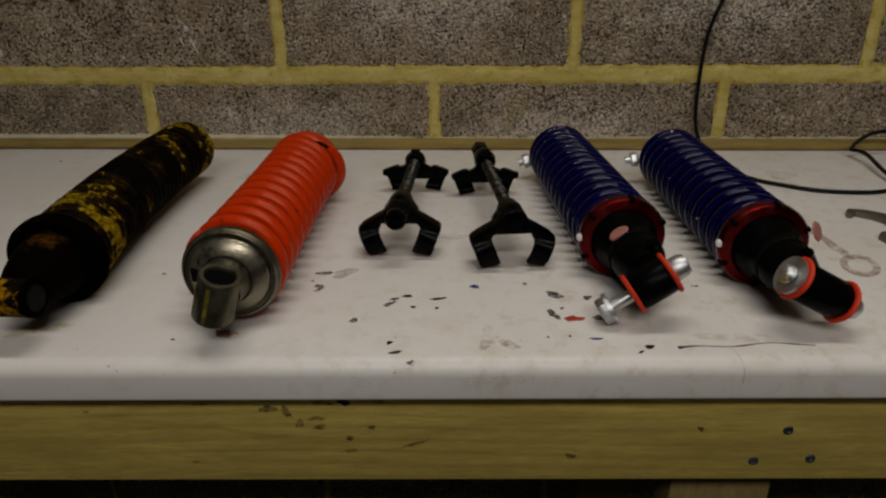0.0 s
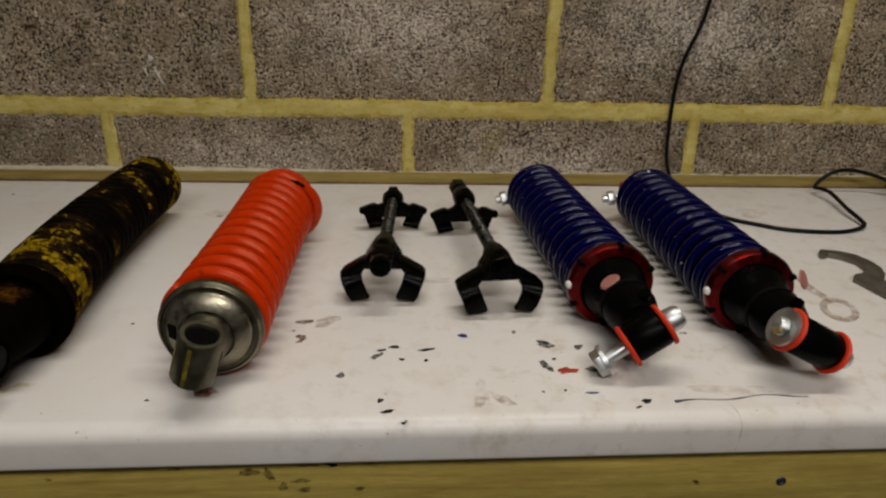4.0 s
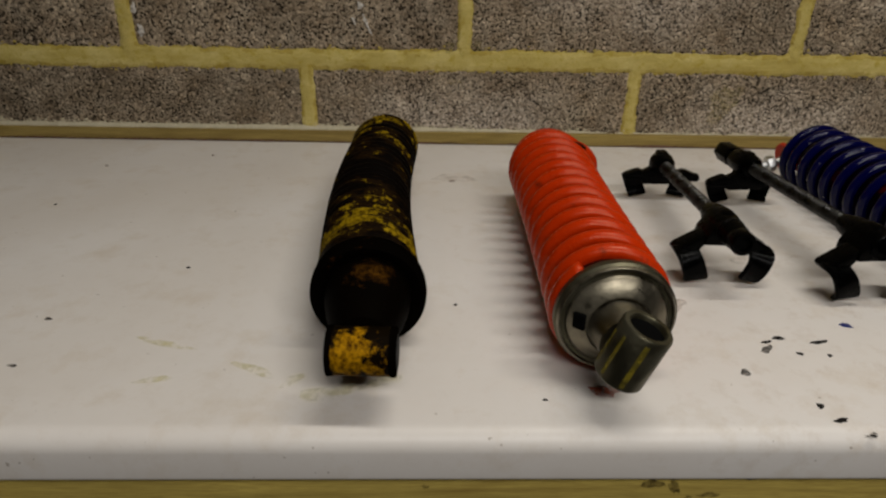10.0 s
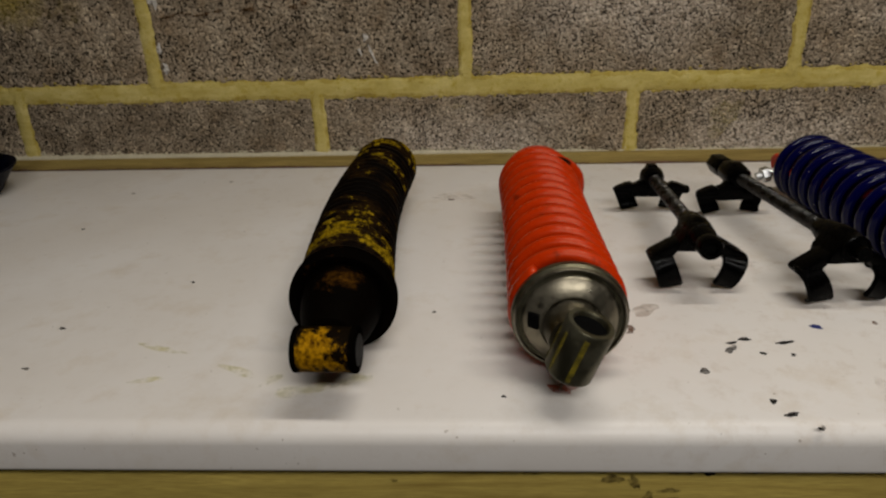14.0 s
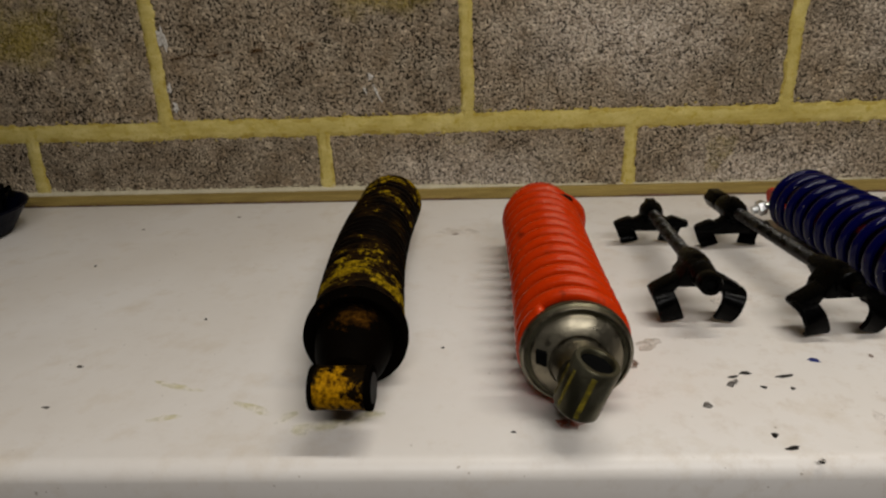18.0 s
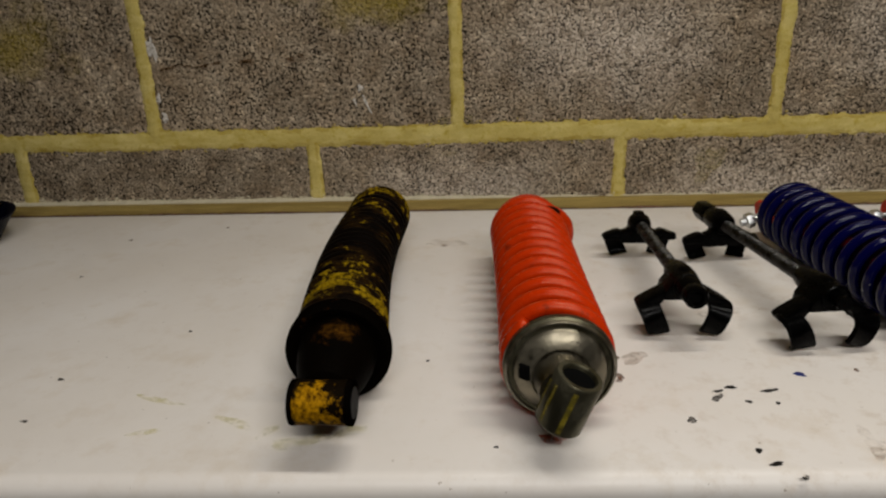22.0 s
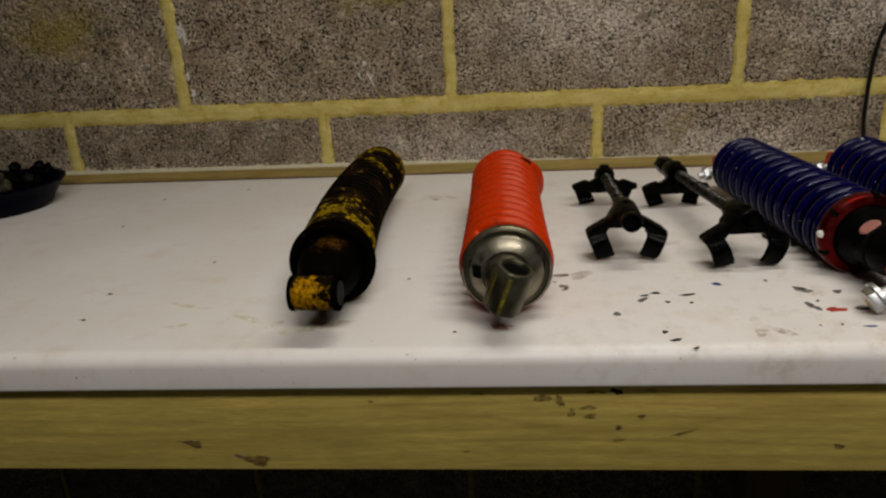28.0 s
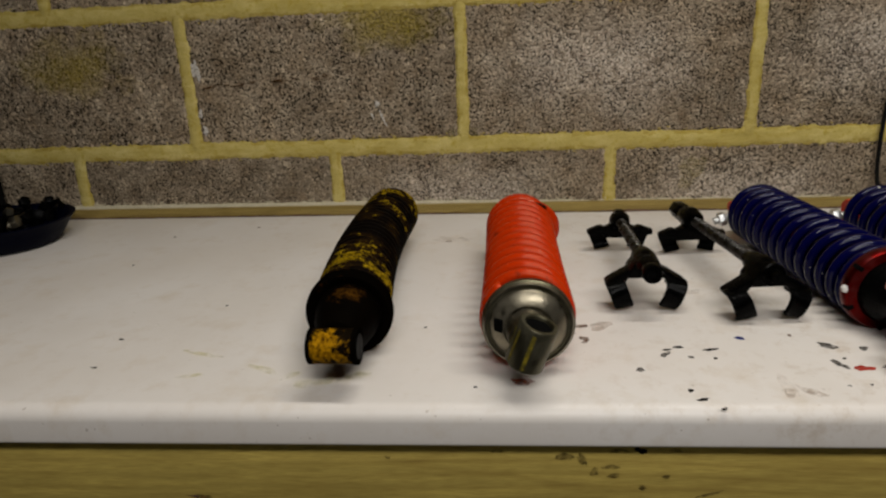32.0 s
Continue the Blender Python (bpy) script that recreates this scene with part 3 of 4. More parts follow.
# ---- workbench ----
bench = thing("workbench", pose(0, -0.3, 0), "workbench with a stained white laminate top and pine frame", "workbench")
BX0, BX1, FRONT, BACK, THICK = -1.75, 1.95, -0.6105, -0.007, 0.0355
SKEW, PIVOT = 0.034, 0.04  # the front of the bench runs slightly out of line with the wall
prof = [(BACK, TOP - THICK), (BACK, TOP)]
for i in range(9):
    a = math.pi / 2 + math.pi / 2 * i / 8
    prof.append((FRONT + 0.013 + 0.013 * math.cos(a), TOP - 0.013 + 0.013 * math.sin(a)))
for i in range(5):
    a = math.pi + math.pi / 2 * i / 4
    prof.append((FRONT + 0.004 + 0.004 * math.cos(a), TOP - THICK + 0.004 + 0.004 * math.sin(a)))
bm = prism([(y + 0.3, z) for y, z in prof], BX1 - BX0, 0.0, pose(0, 0, 0, 0, 0, 90))
bmesh.ops.transform(bm, matrix=Matrix.Translation(((BX0 + BX1) / 2, 0, 0)), verts=bm.verts)
for v in bm.verts:
    v.co.y += SKEW * (v.co.x - PIVOT) * (BACK + 0.3 - v.co.y) / (BACK - FRONT)
worktop = part("worktop", bm, LAMINATE, bench, "stained white laminate worktop with a rounded front edge", 50)
RAIL_Y, RAIL_Z0, RAIL_Z1 = -0.590, 0.7655, TOP - THICK - 0.001
ALONG = Matrix.Translation((PIVOT, RAIL_Y + 0.3, 0)) @ pose(0, 0, 0, 0, 0, math.degrees(math.atan(SKEW))) @ Matrix.Translation((-PIVOT, 0, 0))
rail = part("front_rail", box((BX1 - BX0 - 0.04, 0.045, RAIL_Z1 - RAIL_Z0), ((BX0 + BX1) / 2, 0.0225, (RAIL_Z0 + RAIL_Z1) / 2), 0.003, 2, ALONG), PINE, bench, "greenish treated pine front rail with knots")
part("back_rail", box((BX1 - BX0 - 0.04, 0.045, 0.095), ((BX0 + BX1) / 2, -0.035 + 0.3, 0.815), 0.003), PINE, bench)
for lx in (-1.55, 0.535, 1.75):
    for ly in (-0.520 + SKEW * lx, -0.085):
        part("leg", box((0.095, 0.045, TOP - THICK - 0.001), (lx, ly + 0.3, (TOP - THICK - 0.001) / 2), 0.003), LEGWOOD, bench)
for sx, sz in ((0.5576, 0.8187), (0.5346, 0.7863), (0.5824, 0.7886)):
    part("screw", lathe([(0, -0.0002), (0.0016, -0.0003), (0.0022, -0.0010), (0.0038, -0.0010), (0.0046, 0.0003), (0.0040, 0.004), (0, 0.004)], 20, ALONG @ Matrix.Translation((sx, 0, sz))), SCREW, bench, "dark blue-grey screw head")
ON_TOP = Matrix.Translation((0, 0.3, TOP))
ON_RAIL = ALONG @ pose(0, 0, 0, 90)

batten = tagged(part("batten", box((X1 - X0, 0.012, 0.0175), ((X0 + X1) / 2, -0.0005, TOP + 0.0088), 0.001), BATTEN), "thin pale wooden batten along the back of the worktop", "trim", kind="structure")
grime = [(-1.2 + 2.5 * i / 699, -0.0066, TOP + 0.0016 + 0.0012 * noise.noise(Vector((i * 0.21, 3, 1)))) for i in range(700)]
link("dirt_line", tube_mesh("dirt_line", grime, [max(0.0003, 0.0011 + 0.0026 * noise.noise(Vector((i * 0.045, 6, 2)))) for i in range(700)], 6), PAINTS["brown"], batten)
bead, thick = [], []
for i in range(1300):
    x = -1.2 + 2.6 * i / 1299
    full = 1 - min(1, max(0, (x + 0.1) / 0.3))
    bead.append((x, 0.0010 + 0.0006 * noise.noise(Vector((x * 60, 1, 2))), TOP + 0.0180 + 0.0007 * noise.noise(Vector((x * 90, 4, 0))) + 0.0012 * noise.noise(Vector((x * 420, 4, 0)))))
    thick.append(max(0.0016, 0.0019 + 0.0038 * full + 0.0014 * noise.noise(Vector((x * 45, 8, 8))) + 0.0012 * noise.noise(Vector((x * 300, 5, 1)))))
sealant = link("sealant_bead", tube_mesh("sealant_bead", bead, thick, 8), WAX)
crumbs("sealant_crumbs", -1.2, 0.02, TOP + 0.0218, TOP + 0.0238, 520, 17, WAX, "whitish crumbs of sealant on the blocks")
crumbs("sealant_crumbs", 0.02, 1.2, TOP + 0.0186, TOP + 0.0205, 300, 18, WAX, "whitish crumbs of sealant on the blocks")
tagged(sealant, "crumbly white sealant bead above the wooden batten", "sealant", kind="structure")


# ---- shock absorbers ----
def axis_pose(front, rear):
    """The pose of a thing whose y axis points from its front to its rear along the worktop, and the lift of its axis."""
    f, r = Vector(front), Vector(rear)
    turn = math.degrees(math.atan2(-(r.x - f.x), r.y - f.y))
    length = math.hypot(r.x - f.x, r.y - f.y)
    tilt = math.degrees(math.atan2(r.z - f.z, length))
    return pose(f.x, f.y, TOP, 0, 0, turn), pose(0, 0, f.z - TOP, tilt), math.hypot(length, r.z - f.z)


def moved(mesh, m):
    mesh.transform(m)
    return mesh


def cross(y, roll, x=0.0, z=0.0):
    """A pose across the shock's axis: local y runs to the side, leaned by roll degrees."""
    return Matrix.Translation((x, y, z)) @ pose(0, 0, 0, 0, -roll, 0) @ pose(0, 0, 0, 0, 0, -90)


def blue_shock(front, rear, roll, rear_roll, sticker, head_out, offset, eye_at, half, flange, label):
    m, lift, L = axis_pose(front, rear)
    s = thing("shock_absorber", m, label, "shock absorber", "blue coilover shocks")
    link("spring", moved(coil("spring", 0.004, L, 13.5, 0.0395, 0.0049, 0.6, start=1.0, seg=14), lift), BLUE, s, "glossy blue powder-coated coil spring")
    part("damper_body", lathe([(0, 0.0), (0.0280, 0.0), (0.0290, 0.01), (0.0290, L - 0.05), (0.0240, L - 0.045), (0.0235, L - 0.02), (0.017, L - 0.004), (0, L - 0.004)], 36, lift), DARK_RED, s, "black and red damper body inside the spring")
    collar = part("collar", lathe([(0.024, 0.006), (0.0392, 0.006), (0.0402, 0.004), (0.0402, -0.004), (0.0385, -0.0065), (0.031, -0.0085), (0.029, -0.0065), (0.024, -0.006)], 56, lift, True), RED, s, "red anodised spring collar")
    for k in range(6):
        a = radians(60 * k + 24)
        part("notch", box((0.0042, 0.009, 0.0062), (0, 0, 0), 0.0006, 1, lift @ Matrix.Translation((0.0380 * math.cos(a), -0.004, 0.0392 * math.sin(a))) @ pose(0, 0, 0, 0, 90 - math.degrees(a))), DARK, collar)
    part("grub_dot", lathe([(0, -0.0035), (0.003, -0.0025), (0.0038, 0), (0.003, 0.0025), (0, 0.0035)], 16, lift @ Matrix.Translation((-0.0398, -0.003, 0.002))), WHITE, collar, "white plastic grub screw")
    part("head_body", lathe([(0, -0.004), (0.0296, -0.004), (0.0300, -0.010), (0.0285, -0.018), (0.0240, -0.025), (0.0226, -0.034), (0.0226, -0.054), (0.0190, -0.066), (0.016, -0.074), (0, -0.074)], 44, lift), GLOSS, s, "black gloss damper head")
    part("groove_ring", lathe([(0.0220, -0.040), (0.0238, -0.040), (0.0238, -0.044), (0.0220, -0.044)], 44, lift, True), RUBBER, s)
    sticker_turn, sticker_y, sticker_r, sticker_tilt = sticker
    st = lift @ pose(0, 0, 0, 0, sticker_turn) @ Matrix.Translation((0, sticker_y, sticker_r)) @ pose(0, 0, 0, sticker_tilt)
    part("sticker", lathe([(0, 0.0016), (0.0075, 0.0014), (0.0086, 0.0), (0, 0.0)], 28, st @ pose(0, 0, 0, 90) @ Matrix.Diagonal((1.1, 1, 1, 1))), PINK, s, "round pink sticker")
    part("valve", lathe([(0, -0.010), (0.0045, -0.010), (0.005, -0.008), (0.005, 0.0), (0, 0.0)], 18, lift @ Matrix.Translation((0.004, -0.064, 0.014)) @ pose(0, 0, 0, -70)), BLACK, s)
    ey, ez = eye_at
    wash = half + 0.0037
    part("lug", box((0.026, 0.040, 0.022), (0, ey + 0.0145, ez * 0.6), 0.004, 2, lift @ pose(0, 0, 0, 0, -roll)), GLOSS, s)
    c = lift @ cross(ey, roll, 0.0, ez) @ Matrix.Translation((0, offset, 0))
    eye = part("eye", lathe([(0.008, -half), (0.0148, -half), (0.0160, 0.002 - half), (0.0160, half - 0.002), (0.0148, half), (0.008, half)], 40, c, True), GLOSS, s, "black eye housing")
    for sy in (-1, 1):
        part("washer", lathe([(0.0075, sy * (half + 0.0001)), (0.0172, sy * (half + 0.0001)), (0.0184, sy * (half + 0.0017)), (0.0172, sy * wash), (0.0075, sy * wash)], 36, c, True), WASHER, eye, "orange-red rubber washer")
    bolt = part("bolt", lathe([(0, -head_out - 0.004), (0.0055, -head_out - 0.004), (0.0055, wash + 0.007), (0, wash + 0.007)], 20, c), ZINC, s, "bright zinc eye bolt")
    if flange > 0.015:
        part("bolt_head", lathe([(0, -head_out - 0.0046), (0.0040, -head_out - 0.0040), (0.0068, -head_out - 0.0016), (0.0080, -head_out + 0.0030), (0, -head_out + 0.0030)], 30, c), ZINC, bolt, "domed zinc nut")
        stamp = c @ Matrix.Translation((0.0040, 0.0012, -0.0030))
    else:
        part("bolt_head", hexagon(0.0118, 0.0095, c @ Matrix.Translation((0, -head_out, 0)), 0.0022), ZINC, bolt)
        stamp = c
    part("bolt_flange", lathe([(0, -head_out + 0.0045), (flange, -head_out + 0.0030), (flange - 0.0004, -head_out + 0.0065), (0, -head_out + 0.0065)], 28, c), ZINC, bolt)
    part("bolt_stamp", lathe([(0, -head_out - 0.0052), (0.0040, -head_out - 0.005), (0.0040, -head_out - 0.002), (0, -head_out - 0.002)], 20, stamp), BRASS, bolt, "yellow passivated stamp")
    part("nut", lathe([(0, wash), (0.0096, wash), (0.0102, wash + 0.0018), (0.0098, wash + 0.009), (0.0080, wash + 0.0130), (0, wash + 0.0142)], 26, c), ZINC, bolt)
    # rear eye, its washers and bolt
    c = lift @ cross(L + 0.010, rear_roll)
    rear_eye = part("rear_eye", lathe([(0.006, -0.020), (0.0165, -0.020), (0.0175, -0.017), (0.0175, 0.017), (0.0165, 0.020), (0.006, 0.020)], 32, c, True), GLOSS, s)
    part("rear_mount", box((0.024, 0.022, 0.020), (0, L - 0.004, 0), 0.003, 2, lift), GLOSS, s)
    for sy in (-1, 1):
        part("rear_washer", lathe([(0.006, sy * 0.0201), (0.019, sy * 0.0201), (0.020, sy * 0.023), (0.019, sy * 0.026), (0.006, sy * 0.026)], 30, c, True), WASHER, rear_eye)
    rear_bolt = part("rear_bolt", lathe([(0, -0.053), (0.0048, -0.053), (0.0048, 0.04), (0, 0.04)], 18, c), ZINC, s)
    part("rear_nut", hexagon(0.0098, 0.009, c @ Matrix.Translation((0, -0.042, 0))), ZINC, rear_bolt)
    part("rear_bolt_head", hexagon(0.0098, 0.007, c @ Matrix.Translation((0, 0.036, 0))), ZINC, rear_bolt)
    return s


blue_shock((0.433, -0.447, 0.9395), (0.407, -0.163, 0.9395), 34, 17, (-38, -0.0335, 0.0226, 0), 0.043, -0.003, (-0.0925, 0.0), 0.0150, 0.0136, "blue coil shock absorber with a loosened zinc bolt")
blue_shock((0.557, -0.461, 0.9395), (0.548, -0.180, 0.9395), -28, 8, (58, -0.022, 0.0400, 40), 0.0320, 0.0070, (-0.0890, 0.0025), 0.0210, 0.0160, "blue coil shock absorber with red washers and domed nut")


def orange_shock():
    m, lift, L = axis_pose((0.0965, -0.550, 0.9465), (0.0885, -0.228, 0.9480))
    s = thing("shock_absorber", m, "orange painted coil shock absorber with bare steel end cap", "shock absorber")
    link("spring", moved(coil("spring", 0.008, L - 0.012, 13.6, lambda u: 0.0427 - 0.0016 * math.sin(math.pi * u), 0.0060, 0.7, start=2.2, seg=18), lift), ORANGE, s, "orange painted coil spring with rubbed patches")
    tail = []
    for i in range(46):
        a = radians(60 - 4.8 * i)
        r = 0.0362
        tail.append((0.0062 + r * math.cos(a), L - 0.040 + 0.026 * (i / 45) ** 0.7, r * math.sin(a) - 0.001))
    link("end_coil", moved(tube_mesh("end_coil", tail, [0.0050 + 0.0026 * min(1, k / 8) for k in range(46)], 12), lift), ORANGE, s, "last coil standing out from the spring")
    # a black wire stands in for the shaded slit beside the end coil
    gap = []
    for i in range(30):
        a = radians(76 - 3.0 * i)
        gap.append((0.0050 + 0.0376 * math.cos(a), L - 0.0480 + 0.026 * (i / 45) ** 0.7, 0.0376 * math.sin(a)))
    link("coil_gap", moved(tube_mesh("coil_gap", gap, [0.0008 + 0.0026 * math.exp(-((k - 9) / 6.5) ** 2) for k in range(30)], 8), lift), DARK, s, "black wire put in as the shade before the last coil")
    # added sleeve whose dark colour deepens the shade between the coils
    part("dust_sleeve", lathe([(0, 0.006), (0.0325, 0.006), (0.0335, 0.02), (0.0325, L * 0.5), (0.0335, L - 0.03), (0.0325, L - 0.01), (0, L - 0.01)], 48, lift), GROOVE_SHADE, s, "sleeve inside the spring, darkened for grime and groove shade")
    part("end_seat", lathe([(0.018, L - 0.012), (0.038, L - 0.012), (0.039, L - 0.006), (0.037, L + 0.002), (0.018, L + 0.004)], 44, lift, True), ORANGE, s)
    cap = part("end_cap", lathe([(0, 0.012), (0.0380, 0.012), (0.0388, 0.010), (0.0388, 0.001), (0.0378, -0.001), (0.0368, -0.001), (0.0362, 0.0030), (0.0338, 0.0030), (0.0330, -0.0010), (0.0312, -0.0030), (0.0225, -0.0085), (0.0212, -0.0088), (0.0205, -0.0065), (0.0195, -0.0065), (0.0188, -0.0150), (0.0170, -0.0280), (0, -0.030)], 64, lift), STEEL, s, "dished bare steel end cap")
    part("cap_rim", lathe([(0.0388, 0.010), (0.0402, 0.008), (0.0402, 0.003), (0.0382, 0.0003), (0.0382, 0.010)], 64, lift, True), TUBE_STEEL, cap, "dark oily rim")
    part("cap_groove", lathe([(0.0360, 0.0020), (0.0362, 0.0008), (0.0334, 0.0008), (0.0336, 0.0020)], 64, lift, True), TUBE_STEEL, cap, "oily dark groove")
    part("slot", box((0.0085, 0.003, 0.0115), (0, 0, 0), 0.0006, 1, lift @ Matrix.Translation((-0.0255, -0.0065, 0.003)) @ pose(0, 0, 0, 0, 0, -38)), DARK, cap, "dark rectangular slot")
    c = lift @ Matrix.Translation((0.0010, -0.0365, 0.0000)) @ pose(0, 0, 0, 6) @ pose(0, 0, 0, 0, 19) @ pose(0, 0, 0, 90)
    tube = part("eye_tube", lathe([(0.0112, -0.0195), (0.0148, -0.0195), (0.0160, -0.0180), (0.0160, 0.0190), (0.0150, 0.0205), (0.0122, 0.0205), (0.0112, 0.0190)], 44, c, True), TUBE_STEEL, s, "oily grey steel eye tube")
    part("bore", lathe([(0, -0.020), (0.0113, -0.020), (0.0113, 0.0172), (0, 0.0150)], 30, c), DARK, tube)
    for k, (a, w) in enumerate(((-12, 0.0013), (-64, 0.0009), (-100, 0.0010))):
        g = c @ pose(0, 0, 0, 0, a) @ Matrix.Translation((0, -0.001 * k, 0.0158))
        part("paint_stripe", box((w * 2.6, 0.033 - 0.004 * k, 0.0008), (0, 0, 0), 0.0003, 1, g), YELLOW_MARK, tube, "yellow paint stripe")
    part("neck", lathe([(0, -0.020), (0.0150, -0.024), (0.0125, -0.034), (0, -0.036)], 32, lift), TUBE_STEEL, s)
    return s


orange_shock()


def grimy_shock():
    m, lift, L = axis_pose((-0.0695, -0.512, 0.9422), (-0.0905, -0.172, 0.9485))
    s = thing("shock_absorber", m, "old shock absorber caked in black grime over yellow paint", "shock absorber")
    body = lambda u: 0.0382 - 0.0012 * u
    link("spring", moved(coil("spring", 0.004, L, 25, body, 0.0068, 0.4, start=0.6, per_turn=36, bow=-0.0085), lift), YELLOWED, s, "tight coil spring with flaking yellow paint")
    part("damper_body", lathe([(0, 0.0), (0.0345, 0.0), (0.0335, L - 0.004), (0, L - 0.004)], 36, lift @ Matrix.Translation((-0.0060, 0, 0))), YELLOWED, s)
    part("seat", lathe([(0, 0.010), (0.0385, 0.010), (0.0408, 0.006), (0.0412, 0.0), (0.0408, -0.006), (0.0385, -0.0085), (0.0345, -0.0075), (0.031, -0.0045), (0, -0.0045)], 56, lift), GRIME, s, "black spring seat")
    part("neck", lathe([(0, -0.002), (0.030, -0.004), (0.0295, -0.016), (0.027, -0.030), (0.0225, -0.046), (0.0175, -0.060), (0, -0.066)], 40, lift), RUSTY, s, "grime-covered tapered neck")
    c = lift @ Matrix.Translation((0.001, -0.0755, 0.003)) @ pose(0, 0, 0, 0, 2, -94)
    eye = part("eye", lathe([(0.0105, -0.0205), (0.0138, -0.0195), (0.0150, -0.0178), (0.0150, 0.0178), (0.0138, 0.0195), (0.0105, 0.0195)], 40, c, True), EYE_PAINT, s, "mounting eye with worn yellow paint")
    part("bush", lathe([(0, -0.0215), (0.0106, -0.0215), (0.0106, 0.0215), (0, 0.0215)], 28, c), RUBBER, eye)
    for sy in (-1, 1):
        part("eye_rim", lathe([(0.0105, sy * 0.0172), (0.0154, sy * 0.0172), (0.0154, sy * 0.0208), (0.0105, sy * 0.0208)], 36, c, True), GRIME, eye)
    part("end_plate", lathe([(0, L - 0.006), (0.0340, L - 0.006), (0.0362, L - 0.003), (0.0350, L + 0.0015), (0.0240, L + 0.0020), (0, L + 0.0020)], 44, lift), YELLOWED, s, "flaking yellow end plate")
    return s


grimy_shock()


# ---- spring compressors ----
def curl(side, line, inner, outer, lean, cut, inward, thick=0.0052):
    """A strip of plate bent along a line of (y, z), between two distances from the rod; it leans inwards towards its tip, which is cut slantwise."""
    path = smooth_line([(0, y, z) for y, z in line], 8)
    n = len(path) - 1

    def spot(f):
        k = min(int(f), n - 1)
        d = (path[min(k + 2, n)] - path[max(k - 1, 0)]).normalized()
        return path[k].lerp(path[k + 1], f - k), Vector((0, -d.z, d.y))

    bm = bmesh.new()
    rows = []
    for i in range(n + 1):
        ring = []
        for x, up in ((inner, 0), (outer, 0), (outer, inward * thick), (inner, inward * thick)):
            p, out = spot(i * ((1 - cut) if x == inner else 1.0))
            q = p + out * up
            ring.append(bm.verts.new((side * (x - lean * (line[0][1] - p.z)), q.y, q.z)))
        rows.append(ring)
    for a, b in zip(rows, rows[1:]):
        for k in range(4):
            q = (k + 1) % 4
            bm.faces.new((a[k], a[q], b[q], b[k]))
    bm.faces.new(rows[0])
    bm.faces.new(rows[-1][::-1])
    bmesh.ops.recalc_face_normals(bm, faces=bm.faces)
    edges = [e for e in bm.edges if e.calc_face_angle(0) > 1.0]
    bmesh.ops.bevel(bm, geom=edges, offset=0.0015, segments=3, affect="EDGES")
    return bm


def front_jaw(s, axis, back, face):
    """The jaw nearer the bench's edge: a turned hub in a wedge-shaped body, two drooping arms and two hooks curled under."""
    hub = part("jaw_hub", lathe([(0, face), (0.0096, face), (0.0106, face + 0.0025), (0.0112, -0.006), (0.0128, 0.004), (0.0130, 0.016), (0.0112, back - 0.012), (0.0082, back), (0, back)], 36, axis), BLACK, s, "black jaw hub")
    part("hub_boss", lathe([(0, -0.006), (0.0055, -0.006), (0.0070, -0.003), (0.0070, 0.008), (0.0050, 0.0125), (0, 0.0125)], 24, axis @ Matrix.Translation((0, 0.006, 0.0072))), BLACK, hub)
    part("lock_ring", lathe([(0.0108, -0.0095), (0.0118, -0.0088), (0.0118, -0.0064), (0.0108, -0.0058)], 32, axis, True), BLACK, hub)
    wedge = [(-0.0195, 0.0365), (0.0195, 0.0365), (0.0180, 0.0450), (0.0118, 0.0545), (0.0060, 0.0590), (-0.0060, 0.0590), (-0.0118, 0.0545), (-0.0180, 0.0450)]
    part("jaw_body", prism(wedge, 0.030, 0.0026, Matrix.Translation((0, 0.0085, 0))), BLACK, s)
    for side in (-1, 1):
        outline = [(0.0165, 0.0465), (0.0250, 0.0415), (0.0335, 0.0362), (0.0395, 0.0325), (0.0416, 0.0295), (0.0405, 0.0272), (0.0330, 0.0268), (0.0225, 0.0275), (0.0200, 0.0325), (0.0165, 0.0368)]
        outline = [(side * x, z) for x, z in outline]
        arm = part("arm", prism(outline if side > 0 else outline[::-1], 0.0190, 0.0026, Matrix.Translation((0, 0.0055, 0))), BLACK, s)
        line = [(0.0085, 0.0318), (0.0010, 0.0328), (-0.0070, 0.0312), (-0.0130, 0.0260), (-0.0148, 0.0170), (-0.0130, 0.0085), (-0.0085, 0.0028), (-0.0035, 0.0012)]
        part("hook", curl(side, line, 0.0205, 0.0415, 0.34, 0.28, 1), BLACK, arm, "curled black steel hook", 40)


